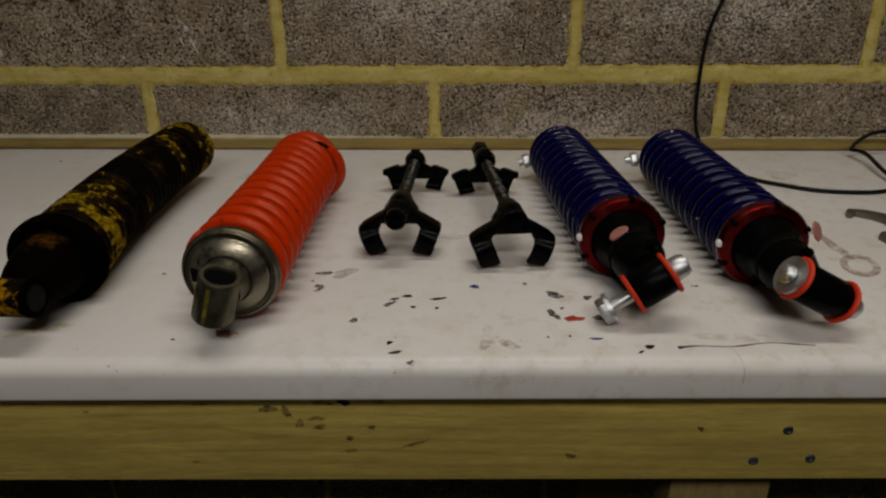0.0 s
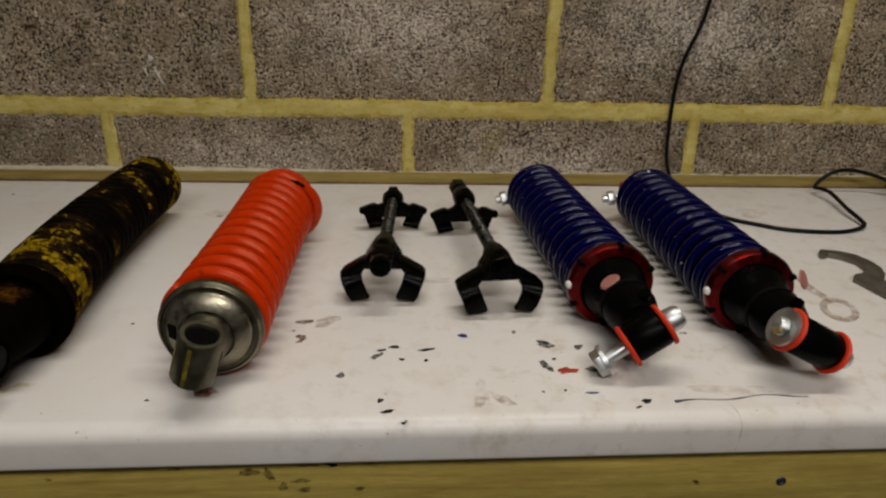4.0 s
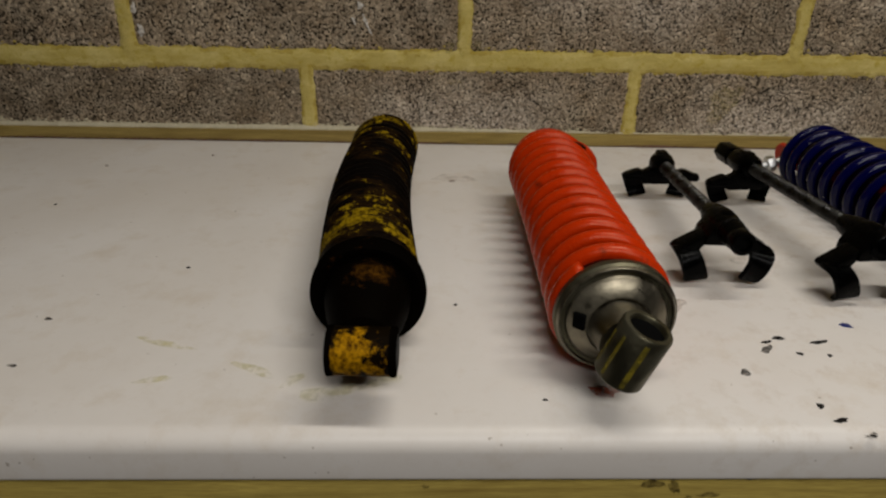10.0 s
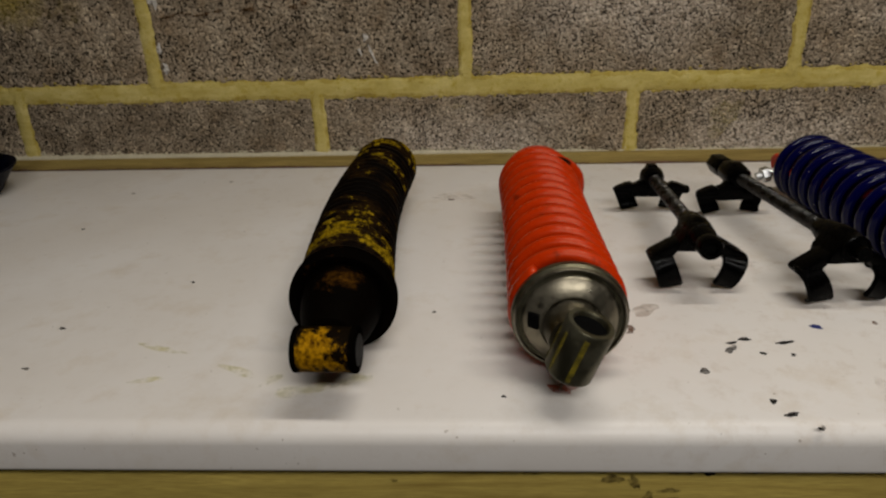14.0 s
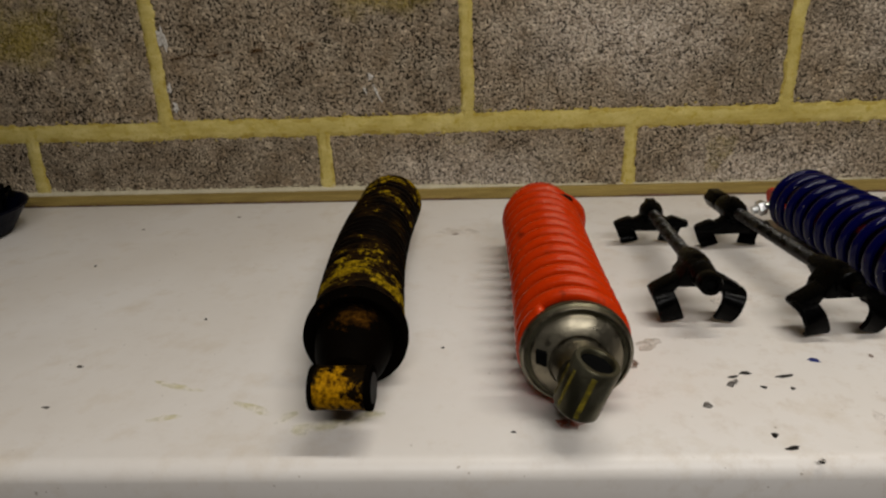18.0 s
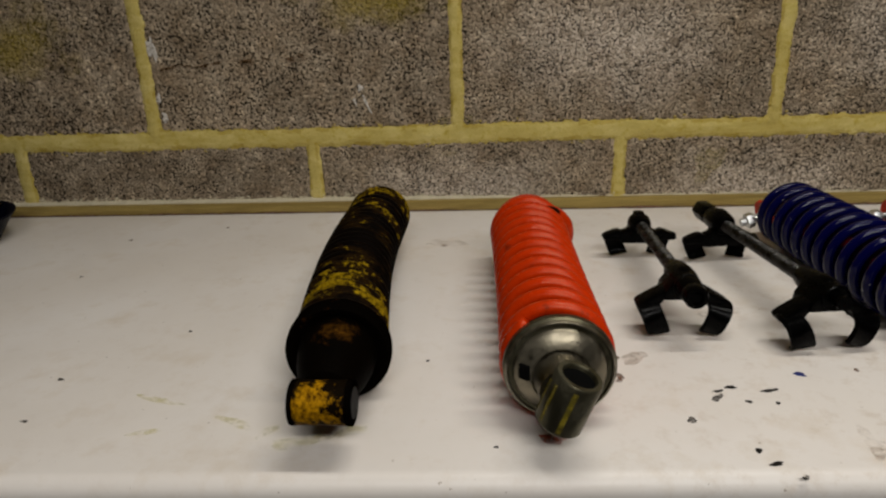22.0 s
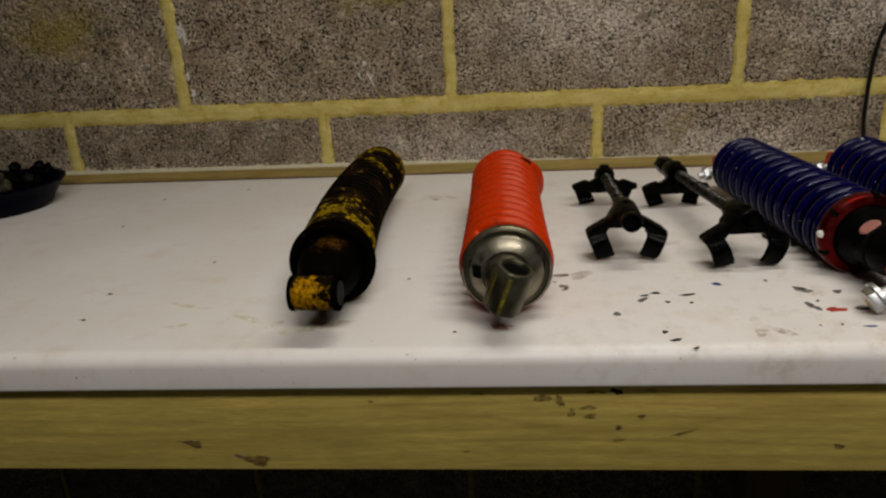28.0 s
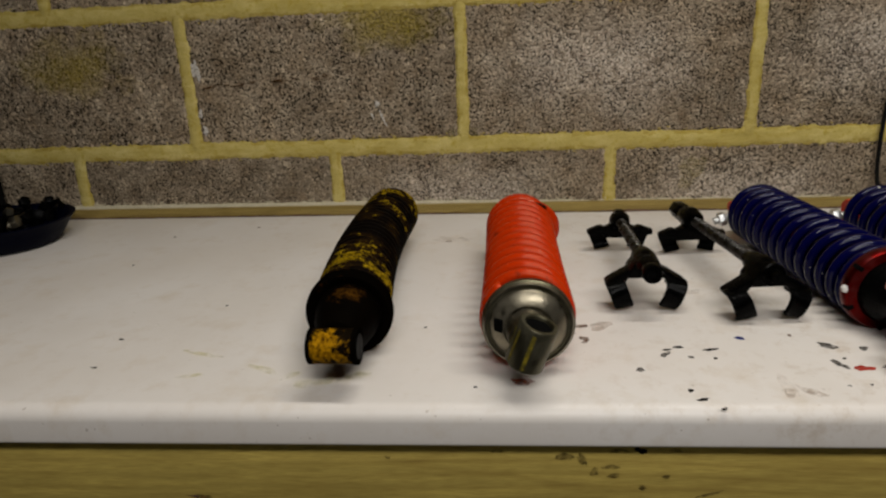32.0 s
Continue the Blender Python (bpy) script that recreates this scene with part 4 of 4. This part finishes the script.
def rear_jaw(s, axis, y, length):
    """The jaw near the wall: a round hub on a low crossbar with winged ends and hooks that curl the other way."""
    hub = part("jaw_hub", lathe([(0, -0.015), (0.0092, -0.015), (0.0120, -0.010), (0.0134, 0.0), (0.0122, length - 0.006), (0.0100, length), (0, length)], 36, axis @ Matrix.Translation((0, y, 0))), BLACK, s, "black jaw hub")
    part("hub_boss", box((0.012, 0.016, 0.008), (0, 0.004, 0.0100), 0.003, 2, axis @ Matrix.Translation((0, y, 0))), BLACK, hub)
    bar = [(-0.0200, 0.0195), (0.0200, 0.0195), (0.0215, 0.0330), (0.0130, 0.0370), (0.0100, 0.0440), (-0.0100, 0.0440), (-0.0130, 0.0370), (-0.0215, 0.0330)]
    part("jaw_body", prism(bar, 0.013, 0.0022, Matrix.Translation((0, y, 0))), BLACK, s)
    for side in (-1, 1):
        outline = [(0.0185, 0.0335), (0.0240, 0.0362), (0.0290, 0.0350), (0.0370, 0.0318), (0.0405, 0.0300), (0.0400, 0.0272), (0.0300, 0.0262), (0.0185, 0.0255)]
        outline = [(side * x, z) for x, z in outline]
        arm = part("arm", prism(outline if side > 0 else outline[::-1], 0.0125, 0.0018, Matrix.Translation((0, y - 0.0005, 0))), BLACK, s)
        line = [(y - 0.0105, 0.0285), (y - 0.0040, 0.0312), (y + 0.0040, 0.0305), (y + 0.0095, 0.0235), (y + 0.0100, 0.0140), (y + 0.0072, 0.0050), (y + 0.0020, 0.0004)]
        part("hook", curl(side, line, 0.0200, 0.0415, 0.36, 0.12, -1), BLACK, arm, "curled black steel hook", 40)


def compressor(front, rear, rod_front, rod_rear, label, tip):
    m, _, L = axis_pose((*front, TOP), (*rear, TOP))
    s = thing("spring_compressor", m, label, "spring compressor", "pair of spring compressors")
    axis = pose(0, 0, rod_front, math.degrees(math.atan2(rod_rear - rod_front, L)))
    front_jaw(s, axis, 0.044, -0.024 if tip == "socket" else -0.0085)
    rear_jaw(s, axis, L, 0.013 if tip == "socket" else 0.026)
    beyond = 0.026 if tip == "socket" else 0.030
    rod = part("threaded_rod", lathe([(0, -0.02), (0.0062, -0.02), (0.0062, L + 0.010), (0.0052, L + 0.012), (0.0052, L + beyond - 0.001), (0.0042, L + beyond), (0, L + beyond)], 20, axis), BLACK, s, "dark steel threaded rod")
    turns = int((L - 0.054) / 0.0019)
    pts = [axis @ Vector((0.0062 * math.cos(i * 0.52), 0.042 + (L - 0.054) * i / (turns * 12), 0.0062 * math.sin(i * 0.52))) for i in range(turns * 12)]
    link("thread", tube_mesh("thread", pts, 0.00070, 5), THREAD, rod)
    if tip == "socket":
        head = part("drive_head", lathe([(0.0060, -0.037), (0.0090, -0.037), (0.0101, -0.0345), (0.0101, -0.024), (0.0090, -0.022), (0.0060, -0.022)], 32, axis, True), BLACK, rod, "black socket drive end")
        part("drive_bore", hexagon(0.0061, 0.010, axis @ Matrix.Translation((0, -0.0275, 0)), 0.0), DARK, head)
    else:
        part("drive_head", hexagon(0.0118, 0.027, axis @ Matrix.Translation((0, L + 0.0425, 0))), BLACK, rod, "black hexagonal drive end")
    return s


compressor((0.2200, -0.4065), (0.2205, -0.209), 0.0505, 0.0420, "black steel coil spring compressor with a round drive end", "socket")
compressor((0.3325, -0.4310), (0.3090, -0.2230), 0.0500, 0.0470, "black steel coil spring compressor with a hexagonal end", "hex")

# ---- loose things at the ends of the bench ----
def hook_spanner():
    s = thing("hook_spanner", pose(0.735, -0.33, TOP), "flat tarnished steel hook spanner lying on the worktop", "spanner")
    hook = [(-0.007, 0.044), (0.000, 0.053), (0.020, 0.048), (0.034, 0.037), (0.040, 0.018), (0.040, 0.000), (0.034, -0.017), (0.022, -0.034)]
    handle = [(0.046, -0.140), (0.018, -0.150), (-0.008, -0.027)]
    mouth = [(-0.002, -0.019), (0.009, -0.015), (0.017, -0.009), (0.022, 0.000), (0.023, 0.018), (0.015, 0.031), (0.002, 0.040), (-0.003, 0.035), (-0.009, 0.035)]
    c = Matrix.Translation((0, 0, 0.0032)) @ pose(0, 0, 0, -90)
    part("blade", prism(hook + handle + mouth, 0.006, 0.0008, c), SPANNER, s)
    return s


hook_spanner()

cable = thing("cable", pose(0, 0, TOP), "thin black cable hanging down the wall and looped on the worktop", "cable")
line = [(0.70, -0.012, 0.75), (0.690, -0.010, 0.42), (0.668, -0.010, 0.316), (0.656, -0.010, 0.247), (0.633, -0.010, 0.174), (0.630, -0.012, 0.071), (0.640, -0.016, 0.02), (0.652, -0.045, 0.0035), (0.655, -0.105, 0.0028), (0.669, -0.155, 0.0028), (0.700, -0.183, 0.0028), (0.738, -0.205, 0.0028), (0.790, -0.211, 0.0028), (0.823, -0.203, 0.0030), (0.843, -0.190, 0.0045), (0.847, -0.176, 0.0070), (0.848, -0.140, 0.0115), (0.858, -0.085, 0.0150), (0.857, -0.064, 0.0155), (0.853, -0.052, 0.0140), (0.857, -0.042, 0.0130), (0.866, -0.038, 0.0230), (0.885, -0.036, 0.0345), (0.910, -0.036, 0.0375), (0.945, -0.040, 0.0310), (0.982, -0.060, 0.0190)]
link("lead", tube_mesh("lead", smooth_line(line), 0.0029, 10), CABLE, cable)
plug = thing("power_adapter", pose(0.992, -0.082, TOP), "black plastic power adapter at the end of the cable", "adapter")
part("case", box((0.075, 0.065, 0.048), (0.012, 0, 0.0242), 0.005, 3), CASE, plug)
part("strain_relief", lathe([(0, -0.012), (0.0045, -0.012), (0.006, 0.008), (0, 0.008)], 16, Matrix.Translation((-0.030, 0.014, 0.022)) @ pose(0, 0, 0, 0, 0, -90)), CABLE, plug)
lead2 = thing("cable", pose(0, 0, TOP), "short black lead curling from the adapter on the worktop", "cable")
link("lead", tube_mesh("lead", smooth_line([(1.000, -0.120, 0.012), (0.955, -0.155, 0.004), (0.906, -0.198, 0.003), (0.866, -0.240, 0.003), (0.843, -0.282, 0.003), (0.845, -0.312, 0.003), (0.880, -0.345, 0.003), (0.96, -0.37, 0.003)]), 0.0029, 10), CABLE, lead2)
conduit = thing("wall_cable", pose(0, 0, 1.2), "grey cable sagging down across the block wall", "cable")
link("lead", tube_mesh("lead", smooth_line([(0.85, -0.008, 0.30), (0.88, -0.008, 0.08), (0.903, -0.008, 0.0175), (0.935, -0.008, -0.017), (0.970, -0.008, -0.048), (1.05, -0.008, -0.10), (1.25, -0.008, -0.16), (1.6, -0.008, -0.17)]), 0.0052, 10), GREY_CABLE, conduit)

dish = thing("parts_dish", pose(-0.722, -0.152, TOP), "dark blue round parts dish full of small black fixings", "dish")
part("bowl", lathe([(0, 0.0005), (0.070, 0.0005), (0.078, 0.004), (0.090, 0.022), (0.100, 0.036), (0.104, 0.0395), (0.1045, 0.042), (0.101, 0.0415), (0.096, 0.036), (0.085, 0.020), (0.074, 0.0075), (0, 0.006)], 64, pose(0, 0, 0, 90) @ Matrix.Diagonal((1, 1, -1, 1))), TRAY, dish, "dark blue enamelled bowl")
rnd = random.Random(4)
for k in range(70):
    a, r = rnd.uniform(0, 6.283), 0.088 * math.sqrt(rnd.random())
    bit = thing("fixing", pose(-0.722 + r * math.cos(a), -0.152 + r * math.sin(a), TOP + 0.020 + 0.020 * (r / 0.09) + rnd.uniform(0, 0.016), rnd.uniform(0, 360), rnd.uniform(0, 360), rnd.uniform(0, 360)), "small black steel nut or clip lying in the dish", "fixing", "fixings in the dish")
    if k % 3:
        part("nut_body", hexagon(rnd.uniform(0.006, 0.010), rnd.uniform(0.005, 0.012)), GLOSS if k % 5 else STEEL, bit)
    else:
        part("clip_body", box((rnd.uniform(0.014, 0.03), 0.008, 0.004), (0, 0, 0), 0.001), GLOSS, bit)
red_bit = thing("fixing", pose(-0.700, -0.228, TOP + 0.036, 20, 30, 0), "small red plastic cap in the dish", "fixing")
part("cap_body", lathe([(0, -0.005), (0.005, -0.005), (0.006, 0.004), (0, 0.005)], 18), WASHER, red_bit)
strip = thing("plastic_strip", pose(-0.812, -0.110, TOP + 0.062, 0, -14, 8), "pale clear plastic strip sticking out of the dish", "strip")
part("film", box((0.10, 0.022, 0.0015), (0, 0, 0), 0.0004, 1), FILM, strip)
case = thing("tool_case", pose(-0.912, -0.022, TOP), "black plastic case standing upright against the block wall", "case")
part("case_body", box((0.165, 0.032, 0.40), (0, 0, 0.2), 0.008, 3), CASE, case)
part("case_seam", box((0.160, 0.034, 0.006), (0, 0, 0.21), 0.001, 1), DARK, case)

# ---- splashes and stains ----
DARK_SPOTS = [
    (0.2349, -0.4959, 0.0065, 0.0030, 15, "black"), (0.2421, -0.5160, 0.0028, 0.0028, 0, "black"), (0.2633, -0.5002, 0.0105, 0.0024, 18, "black"), (0.2240, -0.5015, 0.0050, 0.0024, 20, "black"),
    (0.2627, -0.5175, 0.0026, 0.0022, 0, "black"), (0.2278, -0.5747, 0.0036, 0.0030, 20, "black"), (0.2340, -0.5885, 0.0066, 0.0026, 12, "black"), (0.2461, -0.6025, 0.0022, 0.0018, 0, "black"),
    (0.2957, -0.4758, 0.0060, 0.0036, -12, "blue"), (0.3801, -0.5328, 0.0085, 0.0045, 15, "red"), (-0.2468, -0.3997, 0.0024, 0.0022, 0, "black"), (-0.4465, -0.2571, 0.0024, 0.0020, 0, "black"),
    (-0.0076, -0.4560, 0.0021, 0.0018, 0, "black"), (0.0512, -0.5747, 0.0020, 0.0018, 0, "black"), (0.4333, -0.5751, 0.0060, 0.0032, 10, "black"), (0.4250, -0.5830, 0.0035, 0.0016, 40, "black"),
]
DARK_SPOTS += [
    (0.3933, -0.5645, 0.0060, 0.0018, 4, "blue"), (0.3730, -0.5610, 0.0016, 0.0016, 0, "black"),
]
FLAKES = [
    (0.1495, -0.4509, 0.0075, 0.0042, 10, "brown"), (0.1511, -0.4796, 0.0040, 0.0055, 30, "brown"), (0.2204, -0.5108, 0.0075, 0.0040, 50, "grey"), (0.1933, -0.5403, 0.0060, 0.0035, 60, "grey"),
    (0.3684, -0.4905, 0.0110, 0.0065, -25, "grey"), (0.3634, -0.5258, 0.0050, 0.0100, 25, "grey"), (0.0910, -0.5641, 0.0100, 0.0055, -15, "rust"), (-0.3225, -0.4893, 0.0040, 0.0026, 0, "grey"),
    (-0.3130, -0.5502, 0.0040, 0.0022, 0, "grey"), (-0.0135, -0.1609, 0.0040, 0.0026, 0, "brown"), (-0.3350, -0.0741, 0.0026, 0.0020, 0, "brown"), (-0.4549, -0.1235, 0.0026, 0.0020, 0, "brown"),
    (0.3550, -0.5630, 0.0020, 0.0014, 0, "grey"), (0.1505, -0.4870, 0.0035, 0.0022, 20, "brown"), (0.1420, -0.4680, 0.0018, 0.0016, 0, "grey"), (0.3720, -0.5150, 0.0028, 0.0018, 30, "grey"), (0.3970, -0.4950, 0.0060, 0.0040, 20, "grey"), (0.3430, -0.4690, 0.0020, 0.0026, 0, "brown"), (0.2480, -0.6010, 0.0018, 0.0026, 0, "grey"), (0.5000, -0.4700, 0.0040, 0.0020, 0, "grey"), (0.4060, -0.5300, 0.0120, 0.0060, 10, "grey"), (0.8000, -0.4450, 0.0060, 0.0030, 10, "grey"),
]
SMEARS = [
    (0.1695, -0.4500, 0.012, 0.009, 40, "tan"), (-0.2194, -0.5195, 0.0230, 0.0035, -14, "yellow"), (-0.2095, -0.5624, 0.0120, 0.0035, 8, "yellow"), (-0.1462, -0.5486, 0.0190, 0.0040, -22, "yellow"),
    (-0.0894, -0.5715, 0.0200, 0.0080, 10, "yellow"), (-0.055, -0.558, 0.0130, 0.0050, 30, "yellow"), (-0.117, -0.560, 0.0100, 0.0040, 60, "yellow"), (0.3040, -0.5760, 0.0045, 0.0075, -25, "tan"),
    (0.3220, -0.5735, 0.0130, 0.0042, -47, "tan"), (0.7600, -0.5050, 0.0060, 0.0060, 0, "tan"), (0.7900, -0.5200, 0.0060, 0.0045, 0, "tan"), (0.8150, -0.4300, 0.0060, 0.0030, 0, "tan"),
]
GHOSTS = [
    (0.3060, -0.5650, 0.0060, 0.0200, -8, "ghost"), (-0.010, -0.150, 0.0300, 0.0120, 0, "ghost"), (0.085, -0.110, 0.0200, 0.0080, 20, "ghost"),
    (0.270, -0.360, 0.0250, 0.0090, 10, "ghost"), (0.720, -0.130, 0.0250, 0.0180, 0, "ghost"), (0.6250, -0.3300, 0.0200, 0.0300, 20, "ghost"), (0.6600, -0.5500, 0.0250, 0.0100, 5, "ghost"),
    (0.5050, -0.5600, 0.0300, 0.0080, -5, "ghost"),
]
for k, (x, y, a, b, turn, paint) in enumerate(DARK_SPOTS + FLAKES + SMEARS + GHOSTS):
    shrink = {"black": 0.78, "grey": 0.8, "blue": 0.85}.get(paint, 1.0)
    blob("paint_splash", (x, y), (a * shrink, b * shrink), paint, bench, turn, k, ON_TOP, 0.4 if paint in ("black", "grey", "red") else 0.35, 0.0005)
# a pen line along the front and a hairline down the front edge
pen = [(0.455 + 0.012 * i, -0.5765 + 0.0013 * i + 0.0016 * math.sin(i * 1.3) - (0.0004 * max(0, i - 6) ** 2 if i > 6 else 0), TOP + 0.0001) for i in range(10)]
link("pen_line", tube_mesh("pen_line", [(x, y + 0.3, z) for x, y, z in smooth_line(pen, 5)], [0.00042 + 0.0011 * math.exp(-(i / 2.5) ** 2) + 0.0003 * max(0, math.sin(i * 0.37)) ** 2 for i in range(46)], 6), PAINTS["ink"], bench, "thin blue-black pen line")
EDGE = FRONT + SKEW * (0.50 - PIVOT)
R = 0.0131
hair = [(0.4950, EDGE + 0.024, TOP + 0.0001)] + [(0.4975 + 0.0035 * math.sin(a), EDGE + 0.013 - R * math.sin(a), TOP - 0.013 + R * math.cos(a)) for a in (0, 0.4, 0.8, 1.2, 1.57)] + [(0.5005, EDGE - 0.0001, TOP - 0.022), (0.4995, EDGE - 0.0001, TOP - 0.030)]
link("hairline", tube_mesh("hairline", [(x, y + 0.3, z) for x, y, z in smooth_line(hair, 6)], 0.00024, 6), PAINTS["tan"], bench)
# ring-shaped ghost left by a spanner
ring = lathe([(0.0150, 0.0002), (0.0155, 0.0006), (0.0240, 0.0006), (0.0245, 0.0002)], 36, ON_TOP @ Matrix.Translation((0.6745, -0.422, 0)) @ pose(0, 0, 0, 0, 0, -28) @ Matrix.Diagonal((0.72, 1.12, 1, 1)) @ pose(0, 0, 0, 90) @ Matrix.Diagonal((1, 1, -1, 1)))
part("ring_stain", ring, PAINTS["spanner"], bench, "pale brown ring stain")
blob("paint_splash", (0.6725, -0.374), (0.0065, 0.030), "spanner", bench, 4, 90, ON_TOP)
blob("paint_splash", (0.6690, -0.341), (0.0050, 0.0030), "brown", bench, 10, 91, ON_TOP)
blob("paint_splash", (0.7960, -0.350), (0.0070, 0.0210), "spanner", bench, 14, 92, ON_TOP)
for k, (x, z, a, b, turn, paint) in enumerate([(0.1258, 0.8422, 0.011, 0.0045, -10, "pitch"), (0.1406, 0.8395, 0.004, 0.0100, 30, "pitch"), (0.1647, 0.8322, 0.010, 0.0030, 12, "pitch"), (0.1672, 0.8236, 0.008, 0.0030, 5, "pitch"), (0.1508, 0.827, 0.006, 0.004, 40, "pitch"), (0.1891, 0.8485, 0.0065, 0.0040, -20, "black"), (0.1919, 0.8118, 0.0055, 0.0030, -20, "pitch"), (0.2107, 0.8228, 0.0055, 0.0026, 0, "pitch"), (0.0571, 0.7861, 0.0035, 0.0025, 0, "pitch"), (0.3786, 0.792, 0.0055, 0.0040, -20, "pitch"), (-0.026, 0.84, 0.0030, 0.0022, 0, "pitch"), (0.0697, 0.8473, 0.0065, 0.0030, 0, "pitch"), (0.1712, 0.8479, 0.009, 0.003, 0, "pitch"), (0.2175, 0.849, 0.006, 0.003, 0, "pitch"), (0.1918, 0.7985, 0.006, 0.003, 0, "pitch"), (0.2485, 0.8063, 0.016, 0.0018, 20, "pitch"), (0.4851, 0.8203, 0.004, 0.003, -40, "iron")]):
    blob("wood_mark", (x, z), (a * 0.75, b * 0.75), paint, bench, turn, 200 + k, ON_RAIL, 0.45, 0.0004)
# knots: a dark uneven rim with a browner heart
for k, (x, z, r, turn) in enumerate(((-0.1384, 0.7765, 0.0088, 10), (-0.1970, 0.7948, 0.0062, -30))):
    blob("knot_rim", (x, z), (r * 1.15, r * 0.78), "pitch", bench, turn, 240 + k, ON_RAIL, 0.5, 0.0003)
    blob("knot", (x + 0.12 * r, z - 0.1 * r), (r * 0.72, r * 0.50), "knot", bench, turn, 250 + k, ON_RAIL, 0.4, 0.0006)
    blob("knot_tail", (x - 1.5 * r, z + 0.35 * r), (r * 1.1, r * 0.22), "brown", bench, -14, 260 + k, ON_RAIL, 0.5, 0.0003)

# marks on the block wall
ON_WALL = Matrix.Translation((0, -0.0014, 0)) @ pose(0, 0, 0, 90)
PALE_MARKS = [
    (-0.131, 1.062, 0.0022, 0.012, 25, "chalk"), (-0.139, 1.085, 0.0030, 0.006, 0, "chalk"), (-0.148, 1.066, 0.0020, 0.005, 10, "chalk"), (-0.438, 1.148, 0.0055, 0.018, 8, "chalk"),
    (-0.436, 1.050, 0.0045, 0.007, 20, "chalk"), (-0.441, 1.078, 0.0030, 0.008, 0, "chalk"),
]
YELLOW_MARKS = [
    (-0.012, 0.987, 0.0100, 0.0035, -5, "mortar"), (-0.020, 1.034, 0.0100, 0.006, 10, "mortar"), (0.016, 1.036, 0.0080, 0.007, -20, "mortar"), (-0.418, 1.121, 0.012, 0.0020, 6, "iron"), (-0.392, 1.124, 0.008, 0.0016, -8, "iron"),
    (-0.368, 1.122, 0.010, 0.0019, 10, "iron"), (-0.345, 1.126, 0.009, 0.0018, 0, "iron"), (-0.300, 1.127, 0.011, 0.0022, 8, "iron"), (-0.272, 1.130, 0.007, 0.0018, -12, "iron"), (-0.236, 1.128, 0.008, 0.0026, 0, "iron"), (-0.222, 1.133, 0.005, 0.0030, 20, "iron"),
    (-0.70, 1.125, 0.008, 0.006, 0, "mortar"), (0.36, 0.965, 0.030, 0.016, 35, "mortar"),
]
for k, (x, z, a, b, turn, paint) in enumerate(PALE_MARKS + YELLOW_MARKS):
    blob("wall_mark", (x, z), (a, b), paint, wall_back, turn, 300 + k, ON_WALL, 0.6, 0.0006)

# ---- blocks and joints ----
# the pale-centred blocks also paint in the brighter light on this stretch of wall
SPECIAL = {(1, 0.0): BLOOM_LIT_BLOCK, (1, 0.444): HALF_BLOOM_LIT, (1, -0.907): LIME_BLOCK, (1, -0.456): LIME_CORNER, (0, -0.217): HALF_BLOOM_LIT, (0, 0.234): HALF_BLOOM_LIT}
for row in range(-4, 6):
    z0, z1 = BED + COURSE * (row - 1) + JOINT, BED + COURSE * row - JOINT
    z0, z1 = max(z0, 0.001), min(z1, H - 0.001)
    if z1 - z0 < 0.03:
        continue
    xs = perps(row)
    for a, b in zip(xs, xs[1:]):
        near = 0 <= row <= 2 and -1.3 < (a + b) / 2 < 1.35
        w = b - a - 2 * JOINT * 0.75
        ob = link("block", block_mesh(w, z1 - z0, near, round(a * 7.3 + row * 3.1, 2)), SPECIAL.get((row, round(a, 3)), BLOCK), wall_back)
        ob.location = ((a + b) / 2, 0.0, (z0 + z1) / 2)
    if 0 <= row <= 2:
        joint_strip("mortar_bed", -1.6, 1.7, BED + COURSE * row - 0.0165, BED + COURSE * row + 0.0165, row * 3.7 + 1)
        crumbs("mortar_crumbs", -1.3, 1.3, BED + COURSE * row - 0.0145, BED + COURSE * row + 0.0145, 420, row + 3, MORTAR_EDGE, "crumbs of yellow mortar along the joint")
        for x in xs[1:-1]:
            if -1.5 < x < 1.6:
                half = 0.0172 if x < -0.5 else 0.0148 if x < -0.1 else 0.0120
                joint_strip("mortar_joint", x - half, x + half, z0 - 0.004, z1 + 0.004, x * 13 + row, True)
